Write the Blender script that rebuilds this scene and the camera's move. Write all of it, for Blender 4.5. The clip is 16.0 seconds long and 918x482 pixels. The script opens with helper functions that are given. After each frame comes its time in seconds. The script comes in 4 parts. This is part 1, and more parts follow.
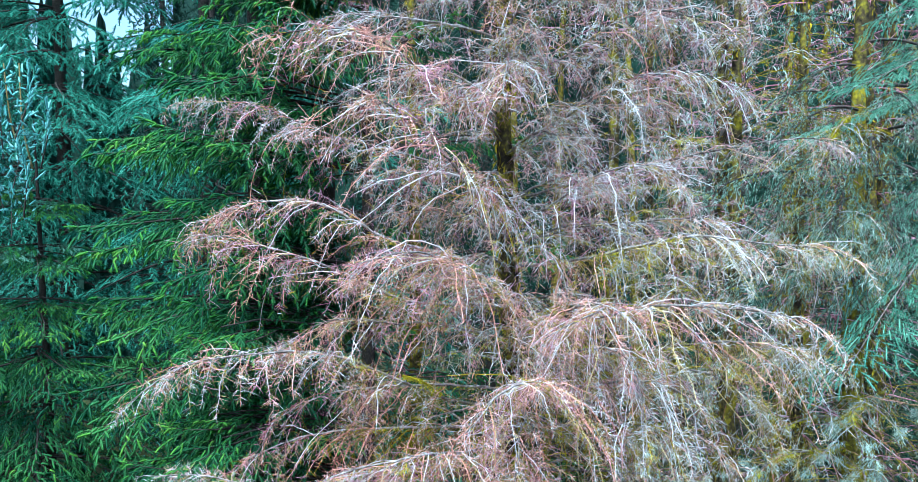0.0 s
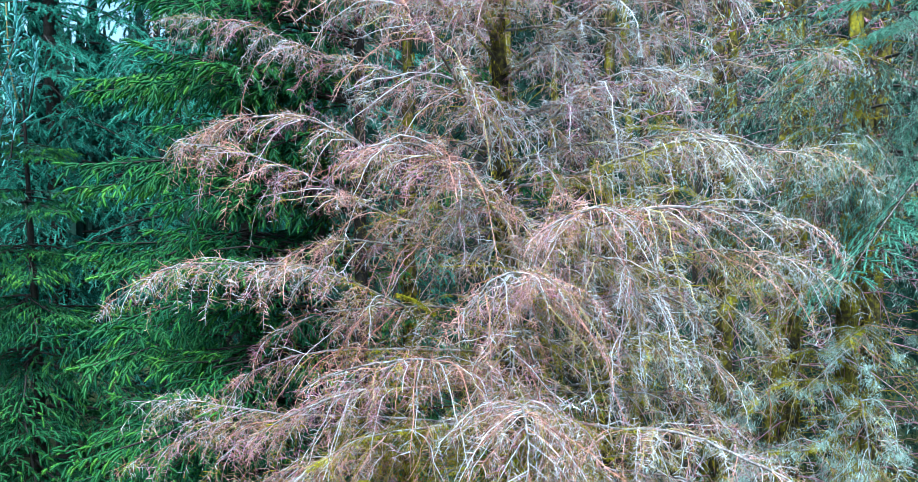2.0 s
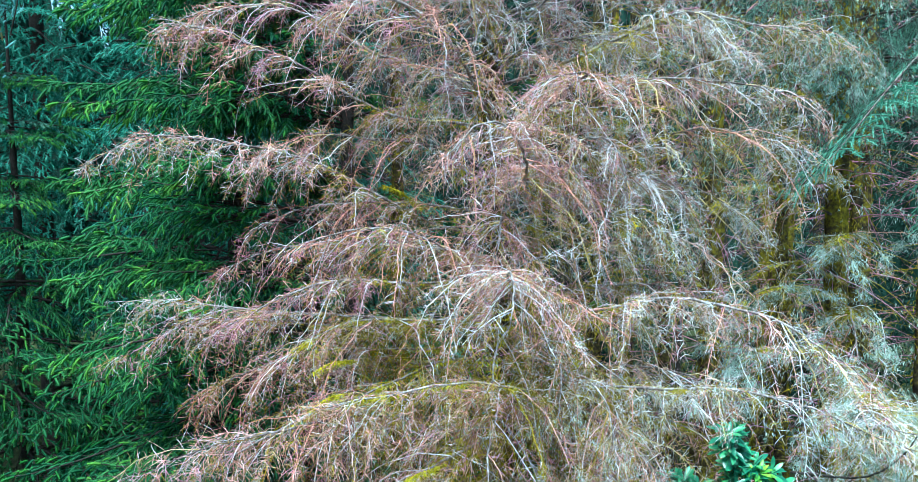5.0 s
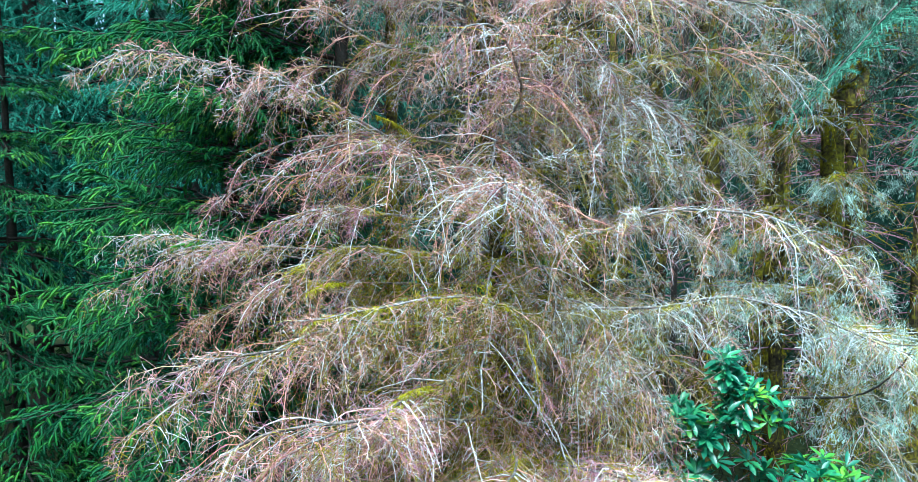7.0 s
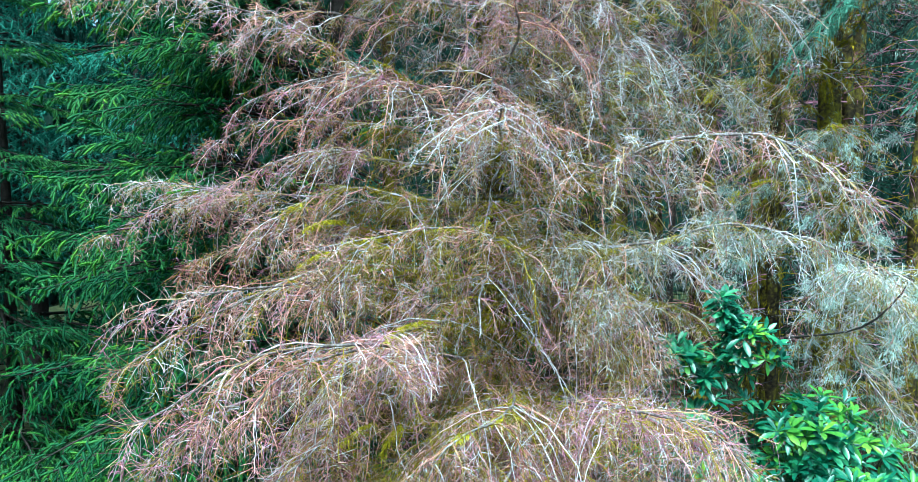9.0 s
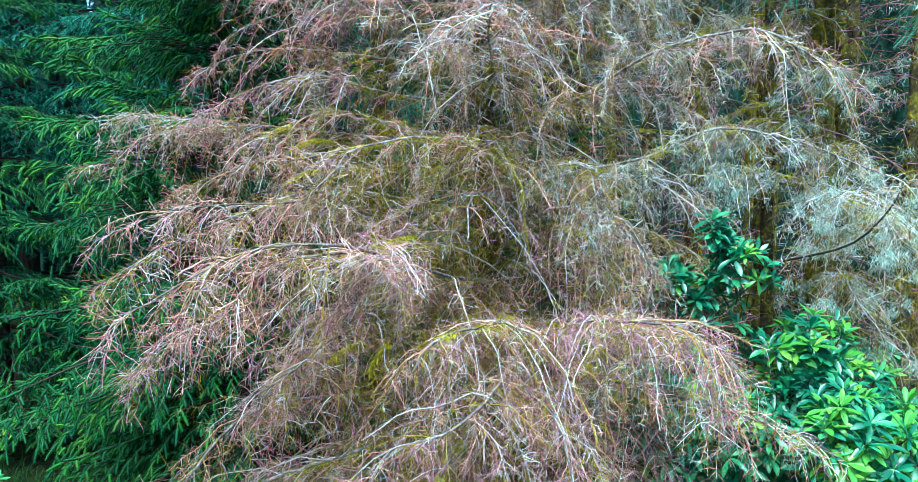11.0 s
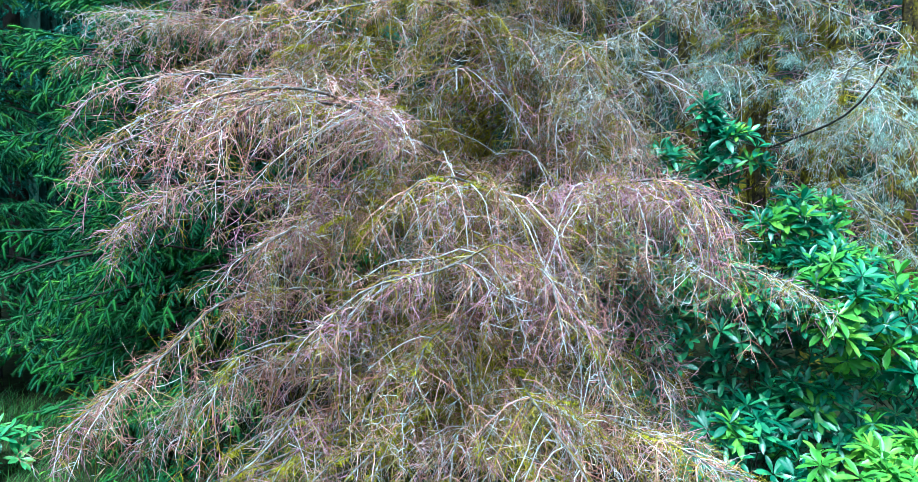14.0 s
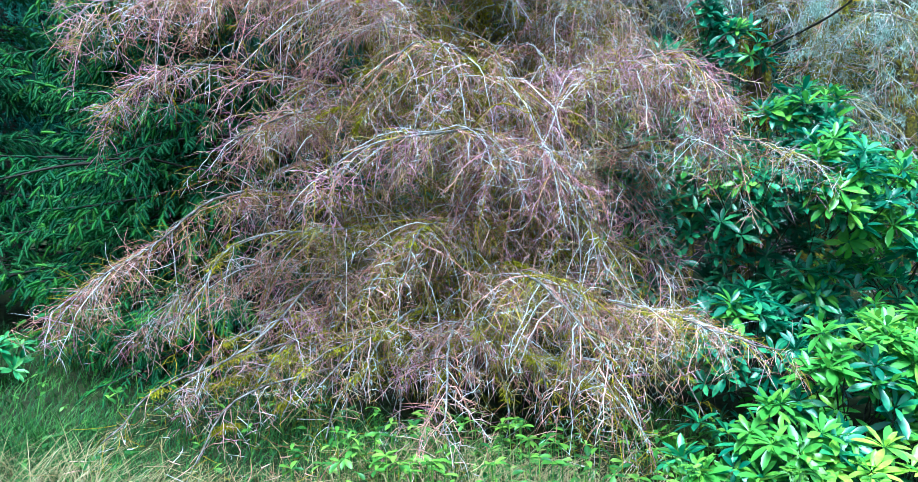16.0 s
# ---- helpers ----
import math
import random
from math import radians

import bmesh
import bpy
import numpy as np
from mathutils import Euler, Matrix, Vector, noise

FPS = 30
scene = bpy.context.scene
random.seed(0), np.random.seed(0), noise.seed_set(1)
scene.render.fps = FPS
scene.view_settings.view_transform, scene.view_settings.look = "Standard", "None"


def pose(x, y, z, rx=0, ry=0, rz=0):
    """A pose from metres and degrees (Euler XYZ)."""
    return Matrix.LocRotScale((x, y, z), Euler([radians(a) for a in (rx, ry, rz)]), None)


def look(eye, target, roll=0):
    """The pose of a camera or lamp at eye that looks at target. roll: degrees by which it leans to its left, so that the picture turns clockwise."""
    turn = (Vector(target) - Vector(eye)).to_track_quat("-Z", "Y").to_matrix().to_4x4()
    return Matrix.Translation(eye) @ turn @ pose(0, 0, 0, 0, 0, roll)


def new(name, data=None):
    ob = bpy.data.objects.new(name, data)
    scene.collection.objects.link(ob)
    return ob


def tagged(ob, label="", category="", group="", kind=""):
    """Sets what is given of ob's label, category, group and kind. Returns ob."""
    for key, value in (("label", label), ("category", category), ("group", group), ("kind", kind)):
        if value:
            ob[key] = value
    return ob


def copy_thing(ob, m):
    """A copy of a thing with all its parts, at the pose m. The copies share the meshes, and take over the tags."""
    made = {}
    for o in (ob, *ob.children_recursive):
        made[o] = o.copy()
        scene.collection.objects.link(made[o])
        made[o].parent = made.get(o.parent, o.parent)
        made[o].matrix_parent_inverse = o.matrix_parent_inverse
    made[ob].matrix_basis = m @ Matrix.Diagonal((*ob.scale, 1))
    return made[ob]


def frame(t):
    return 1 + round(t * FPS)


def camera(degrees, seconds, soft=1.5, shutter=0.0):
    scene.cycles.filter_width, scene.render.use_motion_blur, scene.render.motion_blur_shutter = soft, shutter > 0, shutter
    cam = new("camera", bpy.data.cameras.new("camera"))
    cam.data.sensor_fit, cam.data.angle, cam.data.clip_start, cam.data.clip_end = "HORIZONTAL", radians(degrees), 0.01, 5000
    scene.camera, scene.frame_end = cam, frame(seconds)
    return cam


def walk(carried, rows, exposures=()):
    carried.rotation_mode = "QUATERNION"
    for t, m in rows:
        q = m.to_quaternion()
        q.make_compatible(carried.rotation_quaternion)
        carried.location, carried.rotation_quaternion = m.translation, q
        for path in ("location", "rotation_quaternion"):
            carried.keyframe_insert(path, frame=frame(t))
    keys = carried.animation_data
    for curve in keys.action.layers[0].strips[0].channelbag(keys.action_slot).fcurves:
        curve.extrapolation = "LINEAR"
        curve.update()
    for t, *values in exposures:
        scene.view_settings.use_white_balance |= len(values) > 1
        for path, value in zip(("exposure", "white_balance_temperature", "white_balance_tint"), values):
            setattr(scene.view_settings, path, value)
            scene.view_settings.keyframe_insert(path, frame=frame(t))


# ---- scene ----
cam = camera(67.4, 16.0, soft=0.45)
METRES, EYE, TILT, LEAN, TURN = 4.5, 6.0, -4.0, 0.0, 0.0
ROWS = [
    (0.0, 0.0, 0.0, 0.0, 0.0, 0.0, -0.0),
    (0.5, -0.0008, 0.0047, -0.0263, -0.1, -0.03, 0.0),
    (1.0, -0.0016, 0.0093, -0.0631, -0.22, -0.04, 0.01),
    (1.5, -0.0016, 0.0139, -0.1056, -0.33, -0.05, 0.04),
    (2.0, 0.001, 0.0186, -0.1442, -0.44, -0.1, 0.07),
    (2.5, 0.0048, 0.0224, -0.1733, -0.56, -0.13, 0.09),
    (3.0, 0.0069, 0.0243, -0.1985, -0.66, -0.15, 0.11),
    (3.5, 0.0089, 0.0249, -0.2289, -0.78, -0.12, 0.12),
    (4.0, 0.0082, 0.0258, -0.2636, -0.89, -0.11, 0.14),
    (6.5, 0.0142, 0.0327, -0.4249, -1.31, -0.09, 0.24),
    (7.0, 0.014, 0.0355, -0.4516, -1.38, -0.09, 0.24),
    (7.5, 0.0122, 0.0385, -0.4766, -1.48, -0.1, 0.25),
    (8.0, 0.0115, 0.0394, -0.4978, -1.54, -0.12, 0.24),
    (8.5, 0.0111, 0.0395, -0.5189, -1.61, -0.13, 0.25),
    (9.0, 0.0115, 0.0394, -0.5444, -1.7, -0.16, 0.24),
    (11.5, 0.0266, 0.0501, -0.6999, -1.93, 0.05, 0.22),
    (12.0, 0.0278, 0.0525, -0.7327, -2.0, 0.1, 0.2),
    (12.5, 0.028, 0.0554, -0.7645, -2.06, 0.14, 0.19),
    (13.0, 0.0294, 0.0565, -0.7939, -2.11, 0.19, 0.16),
    (13.5, 0.0311, 0.0575, -0.8221, -2.18, 0.21, 0.14),
    (14.0, 0.0331, 0.0584, -0.8501, -2.24, 0.21, 0.14),
    (14.5, 0.0337, 0.0611, -0.8841, -2.29, 0.15, 0.11),
    (15.0, 0.0342, 0.0643, -0.9222, -2.31, 0.04, 0.1),
    (15.5, 0.0342, 0.0674, -0.964, -2.32, 0.0, 0.09),
    (16.0, 0.0352, 0.0704, -0.9951, -2.35, -0.18, 0.12),
]
walk(cam, [(t, pose(0, 0, EYE, TILT, LEAN, TURN) @ pose(METRES * x, METRES * y, METRES * z, 90 + pitch, roll, yaw)) for t, x, y, z, yaw, pitch, roll in ROWS], [(0.0, 1.76, 4800, -8), (8.0, 1.72, 4820, -18), (12.0, 1.70, 4690, -18), (16.0, 1.73, 4500, -13)])

# ---- world, sun and exposure ----
world = bpy.data.worlds.new("overcast_sky")
scene.world = world
world.use_nodes = True
wn = world.node_tree.nodes
sky = wn.new("ShaderNodeTexSky")
sky.sky_type = "NISHITA"
sky.sun_disc = False
sky.sun_elevation = radians(64)
sky.sun_rotation = radians(200)
sky.air_density = 1.3
sky.dust_density = 3.0
world.node_tree.links.new(sky.outputs[0], wn["Background"].inputs[0])
wn["Background"].inputs[1].default_value = 0.10
sun = new("sun", bpy.data.lights.new("sun", "SUN"))
sun.data.energy = 4.3
sun.data.angle = radians(26)
sun.data.color = (1.0, 0.98, 0.95)
sun.matrix_world = look((-3.5, -5, 24), (0, 5, 2))


# ---- materials ----
def material(name, colours, scale=3.0, fine=60.0, rough=0.8, island=0.0, per_object=0.0, bump=0.3, spec=0.3, bias=0.0, thin=0.0):
    """Noise over several colours at two scales, with a change from piece to piece."""
    m = bpy.data.materials.new(name)
    m.use_nodes = True
    n, ln = m.node_tree.nodes, m.node_tree.links
    b = n["Principled BSDF"]
    co = n.new("ShaderNodeTexCoord")
    big, small = n.new("ShaderNodeTexNoise"), n.new("ShaderNodeTexNoise")
    big.inputs["Scale"].default_value, small.inputs["Scale"].default_value = scale, fine
    big.inputs["Detail"].default_value, small.inputs["Detail"].default_value = 4.0, 3.0
    ln.new(co.outputs["Object"], big.inputs["Vector"])
    ln.new(co.outputs["Object"], small.inputs["Vector"])

    def maths(op, a, c):
        q = n.new("ShaderNodeMath")
        q.operation = op
        for i, v in enumerate((a, c)):
            if isinstance(v, (int, float)):
                q.inputs[i].default_value = v
            else:
                ln.new(v, q.inputs[i])
        return q.outputs[0]

    v = maths("MULTIPLY_ADD", big.outputs[0], 0.9)
    v.node.inputs[2].default_value = -0.13 + bias
    v = maths("ADD", v, maths("MULTIPLY", maths("SUBTRACT", small.outputs[0], 0.5), 0.7))
    if island:
        g = n.new("ShaderNodeNewGeometry")
        v = maths("ADD", v, maths("MULTIPLY", maths("SUBTRACT", g.outputs["Random Per Island"], 0.5), island))
    if per_object:
        o = n.new("ShaderNodeObjectInfo")
        v = maths("ADD", v, maths("MULTIPLY", maths("SUBTRACT", o.outputs["Random"], 0.5), per_object))
    ramp = n.new("ShaderNodeValToRGB")
    els = ramp.color_ramp.elements
    while len(els) < len(colours):
        els.new(0.5)
    for i, c in enumerate(colours):
        els[i].position = 0.12 + 0.76 * i / (len(colours) - 1)
        els[i].color = (*c, 1)
    ln.new(v, ramp.inputs[0])
    ln.new(ramp.outputs[0], b.inputs["Base Color"])
    b.inputs["Roughness"].default_value = rough
    b.inputs["Specular IOR Level"].default_value = spec
    if bump:
        bp = n.new("ShaderNodeBump")
        bp.inputs["Strength"].default_value = bump
        bp.inputs["Distance"].default_value = 0.01
        ln.new(small.outputs[0], bp.inputs["Height"])
        ln.new(bp.outputs[0], b.inputs["Normal"])
    if thin:
        tr = n.new("ShaderNodeBsdfTranslucent")
        ln.new(ramp.outputs[0], tr.inputs["Color"])
        mix = n.new("ShaderNodeMixShader")
        mix.inputs[0].default_value = thin
        ln.new(b.outputs[0], mix.inputs[1])
        ln.new(tr.outputs[0], mix.inputs[2])
        ln.new(mix.outputs[0], n["Material Output"].inputs[0])
    return m


RUSSET = material("russet_dead_twig", [(0.17, 0.06, 0.045), (0.42, 0.18, 0.13), (0.64, 0.345, 0.29), (0.78, 0.54, 0.51)], 1.6, 30, 0.8, 0.7, 0, 0, 0.2, 0.06)
STRAW = material("straw_dead_twig", [(0.15, 0.10, 0.03), (0.38, 0.28, 0.11), (0.60, 0.50, 0.30)], 1.8, 30, 0.8, 0.7, 0, 0, 0.2, 0.10)
GREY = material("lichen_grey_twig", [(0.18, 0.15, 0.155), (0.47, 0.435, 0.44), (0.76, 0.74, 0.75)], 2.2, 45, 0.85, 0.75, 0, 0, 0.2, 0.10)
OLIVE = material("mossy_twig", [(0.065, 0.048, 0.004), (0.24, 0.18, 0.008), (0.48, 0.37, 0.015)], 2.0, 40, 0.95, 0.6, 0, 0, 0.05, 0.04)
LIMB = material("lichened_bark", [(0.06, 0.045, 0.04), (0.17, 0.14, 0.13), (0.42, 0.40, 0.40), (0.68, 0.69, 0.70)], 14.0, 60, 0.85, 0, 0.2, 0.5, 0.2, -0.04)
DARKBARK = material("dark_bark", [(0.016, 0.013, 0.011), (0.045, 0.035, 0.03), (0.10, 0.08, 0.065)], 5.0, 50, 0.9, 0, 0.2, 0.6, 0.2)
MOSSBARK = material("mossy_bark", [(0.018, 0.014, 0.011), (0.06, 0.045, 0.02), (0.165, 0.135, 0.015), (0.32, 0.265, 0.016), (0.43, 0.365, 0.022)], 5.5, 26, 0.95, 0, 0.25, 1.0, 0.05, 0.02)
MOSS = material("yellow_green_moss", [(0.12, 0.10, 0.004), (0.36, 0.31, 0.010), (0.60, 0.52, 0.03)], 4.0, 60, 0.95, 0.4, 0, 0, 0.05)
LICHEN = material("pale_beard_lichen", [(0.15, 0.20, 0.17), (0.36, 0.45, 0.385), (0.60, 0.70, 0.62)], 3.0, 40, 0.95, 0.6, 0, 0, 0.05, 0.04)
NEEDLE = material("spruce_needles", [(0.018, 0.075, 0.033), (0.036, 0.12, 0.043), (0.062, 0.18, 0.05), (0.105, 0.255, 0.058)], 1.5, 9, 0.65, 0.12, 0.5, 0, 0.15, 0.06, 0.42)
YOUNG = material("young_spruce_needles", [(0.03, 0.12, 0.026), (0.07, 0.21, 0.034), (0.14, 0.31, 0.043), (0.25, 0.43, 0.06)], 1.5, 9, 0.65, 0.12, 0.5, 0, 0.15, 0.02, 0.42)
BLUENEEDLE = material("blue_green_needles", [(0.07, 0.22, 0.20), (0.17, 0.40, 0.38), (0.38, 0.64, 0.64)], 1.5, 9, 0.6, 0.45, 0.3, 0, 0.3, 0.12, 0.2)
# distance haze and shade are painted into this blue-green needle colour
TEALNEEDLE = material("hazed_shaded_spruce_needles", [(0.03, 0.13, 0.085), (0.075, 0.25, 0.17), (0.16, 0.42, 0.31)], 1.2, 8, 0.7, 0.5, 0.35, 0, 0.2, 0.08, 0.35)
SEANEEDLE = material("sea_green_needles", [(0.05, 0.14, 0.09), (0.12, 0.28, 0.18), (0.27, 0.47, 0.34)], 1.5, 9, 0.6, 0.45, 0.3, 0, 0.3, 0.08, 0.2)
DULLNEEDLE = material("lichened_needles", [(0.04, 0.085, 0.058), (0.115, 0.21, 0.155), (0.26, 0.39, 0.305), (0.50, 0.61, 0.52)], 1.8, 14, 0.8, 0.7, 0.3, 0, 0.1, 0.02, 0.15)
MAUVE = material("mauve_dead_twig", [(0.17, 0.06, 0.09), (0.40, 0.17, 0.24), (0.66, 0.40, 0.50)], 1.6, 30, 0.8, 0.6, 0, 0, 0.2, 0.06)
# far needles: the shade deep in the forest is put into this dark green
FARNEEDLE = material("shaded_far_conifer_needles", [(0.010, 0.024, 0.018), (0.022, 0.05, 0.034), (0.045, 0.095, 0.06)], 1.0, 6, 0.8, 0.5, 0.4, 0, 0.1, 0.0, 0.3)
# the blue in this green stands for sky reflected on the leaves
LEAF = material("glossy_sky_tinted_leaf", [(0.03, 0.13, 0.068), (0.08, 0.27, 0.105), (0.155, 0.42, 0.12), (0.30, 0.57, 0.13)], 2.0, 25, 0.36, 0.6, 0.6, 0.1, 0.7, 0.12, 0.3)
# lime copy of the leaf colour for leaves in stronger light
LITLEAF = material("lit_lime_evergreen_leaf", [(0.10, 0.26, 0.035), (0.23, 0.43, 0.04), (0.41, 0.60, 0.05), (0.60, 0.74, 0.09)], 2.0, 25, 0.35, 0.6, 0.6, 0.1, 0.4, 0.05, 0.3)
BRAMBLE = material("bramble_leaf", [(0.025, 0.085, 0.012), (0.09, 0.20, 0.02), (0.25, 0.39, 0.04)], 3.0, 25, 0.45, 0.7, 0.3, 0.1, 0.4, 0, 0.25)
GRASS = material("green_grass", [(0.02, 0.07, 0.014), (0.06, 0.15, 0.022), (0.16, 0.27, 0.045)], 1.2, 15, 0.6, 0.6, 0, 0, 0.3, 0.04, 0.25)
DRYGRASS = material("dry_grass", [(0.17, 0.125, 0.05), (0.32, 0.25, 0.125), (0.54, 0.46, 0.30)], 1.2, 15, 0.7, 0.5, 0, 0, 0.2, 0, 0.2)
SOIL = material("forest_floor", [(0.010, 0.012, 0.006), (0.025, 0.03, 0.010), (0.05, 0.055, 0.018), (0.09, 0.065, 0.03)], 0.9, 14, 0.95, 0, 0, 0.9, 0.1)


# ---- mesh helpers ----
rng = np.random.default_rng(7)
UP = np.array((0.0, 0.0, 1.0))


def unit(v):
    return v / np.maximum(np.linalg.norm(v, axis=-1, keepdims=True), 1e-9)


def mesh_of(name, pieces, mats):
    """One mesh from pieces of (vertices, faces, slot, ...): one or more sets of faces on the same vertices."""
    me = bpy.data.meshes.new(name)
    for m in mats:
        me.materials.append(m)
    co, idx, start, total, slot, off, ls = [], [], [], [], [], 0, 0
    for v, *sets in pieces:
        co.append(np.asarray(v, np.float32).reshape(-1, 3))
        for f, s in zip(sets[::2], sets[1::2]):
            f = np.asarray(f, np.int64)
            if len(f):
                idx.append((f + off).ravel())
                start.append(ls + np.arange(len(f)) * f.shape[1])
                total.append(np.full(len(f), f.shape[1]))
                slot.append(np.full(len(f), s) if np.isscalar(s) else np.asarray(s))
                ls += f.size
        off += len(co[-1])
    co, idx, start, total, slot = (np.concatenate(a) for a in (co, idx, start, total, slot))
    me.vertices.add(len(co))
    me.vertices.foreach_set("co", co.ravel())
    me.loops.add(len(idx))
    me.loops.foreach_set("vertex_index", idx.astype(np.int32))
    me.polygons.add(len(start))
    me.polygons.foreach_set("loop_start", start.astype(np.int32))
    me.polygons.foreach_set("loop_total", total.astype(np.int32))
    me.polygons.foreach_set("material_index", slot.astype(np.int32))
    me.polygons.foreach_set("use_smooth", np.ones(len(start), bool))
    me.update(calc_edges=True)
    return me


def part(name, me, parent, label="", kind=""):
    ob = new(name, me)
    ob.parent = parent
    return tagged(ob, label=label, kind=kind)


def thing(name, label, category, at=(0, 0, 0), group="", kind=""):
    ob = new(name)
    ob.empty_display_size = 0.2
    ob.location = at
    return tagged(ob, label, category, group, kind)


def tubes(pts, rad, sides=3, slot=0):
    """Tubes along N polylines of K points, (N, K, 3), with radii (N, K), closed by their taper."""
    pts = np.asarray(pts, float)
    n, k, _ = pts.shape
    rad = np.broadcast_to(rad, (n, k))
    tan = unit(np.gradient(pts, axis=1))
    ref = np.where(np.abs(tan[..., 2:3]) > 0.9, np.array((1.0, 0, 0)), UP)
    a = unit(np.cross(tan, ref))
    b = np.cross(tan, a)
    ang = np.arange(sides) * 2 * np.pi / sides
    ring = pts[:, :, None] + rad[:, :, None, None] * (a[:, :, None] * np.cos(ang)[:, None] + b[:, :, None] * np.sin(ang)[:, None])
    base = (np.arange(n)[:, None, None] * k + np.arange(k - 1)[None, :, None]) * sides
    i = np.arange(sides)[None, None, :]
    j = (i + 1) % sides
    f = np.stack((base + i, base + j, base + sides + j, base + sides + i), -1).reshape(-1, 4)
    if not np.isscalar(slot):
        slot = np.repeat(np.asarray(slot), (k - 1) * sides)
    return ring.reshape(-1, 3), f, slot


def fine_twigs(pts, rad, slot, long):
    """Twigs of four points where they are long, of three where they are short."""
    few = [0, 2, 3]
    return [p for p in (twig_tubes(pts[long], rad[long], slot[long]) if long.any() else None, twig_tubes(pts[~long][:, few], rad[~long][:, few], slot[~long]) if (~long).any() else None) if p]


def twig_tubes(pts, rad, slot):
    """Three-sided twigs that end in a point; slot: one material for each."""
    n, k, _ = pts.shape
    v, f, _ = tubes(pts[:, :-1], rad[:, :-1], 3)
    m = (k - 1) * 3
    v = np.concatenate((v.reshape(n, m, 3), pts[:, -1:]), 1).reshape(-1, 3)
    b = np.arange(n)[:, None]
    body = (f.reshape(n, -1, 4) + b[:, :, None]).reshape(-1, 4)
    base = b * (m + 1)
    ends = np.concatenate([base + np.array((m - 3 + i, m - 3 + (i + 1) % 3, m)) for i in range(3)], 1).reshape(-1, 3)
    return v, body, np.repeat(slot, (k - 2) * 3), ends, np.repeat(slot, 3)


def spline(ctrl, k):
    """A smooth line of k even points through control points."""
    c = np.asarray(ctrl, float)
    p = np.vstack((2 * c[0] - c[1], c, 2 * c[-1] - c[-2]))
    out = []
    for i in range(1, len(p) - 2):
        for u in np.linspace(0, 1, 16, endpoint=False):
            out.append(0.5 * (2 * p[i] + (p[i + 1] - p[i - 1]) * u + (2 * p[i - 1] - 5 * p[i] + 4 * p[i + 1] - p[i + 2]) * u * u
                              + (3 * p[i] - p[i - 1] - 3 * p[i + 1] + p[i + 2]) * u ** 3))
    out = np.array(out + [c[-1]])
    d = np.r_[0, np.cumsum(np.linalg.norm(np.diff(out, axis=0), axis=1))]
    s = np.linspace(0, d[-1], k)
    return np.stack([np.interp(s, d, out[:, i]) for i in range(3)], 1), d[-1]


def along(line, u):
    """Points and directions at fractions u of a line of even points."""
    k = len(line) - 1
    x = np.clip(np.asarray(u) * k, 0, k - 1e-6)
    i = x.astype(int)
    return line[i] + (x - i)[:, None] * (line[i + 1] - line[i]), unit(line[i + 1] - line[i])


def strands(p, length, width, spread, slot=0):
    """Thin hanging slips from points p: beards of moss and lichen."""
    n = len(p)
    a = rng.uniform(0, 2 * np.pi, n)
    side = np.stack((np.cos(a), np.sin(a), np.zeros(n)), 1)
    tip = p + np.stack((rng.normal(0, spread, n), rng.normal(0, spread, n), -np.ones(n)), 1) * length[:, None]
    mid = (p + tip) / 2 + rng.normal(0, 0.12, (n, 3)) * length[:, None]
    w = side * width[:, None]
    v = np.stack((p, mid + w, tip, mid - w), 1).reshape(-1, 3)
    return [(v, np.arange(4 * n).reshape(-1, 4), slot)]


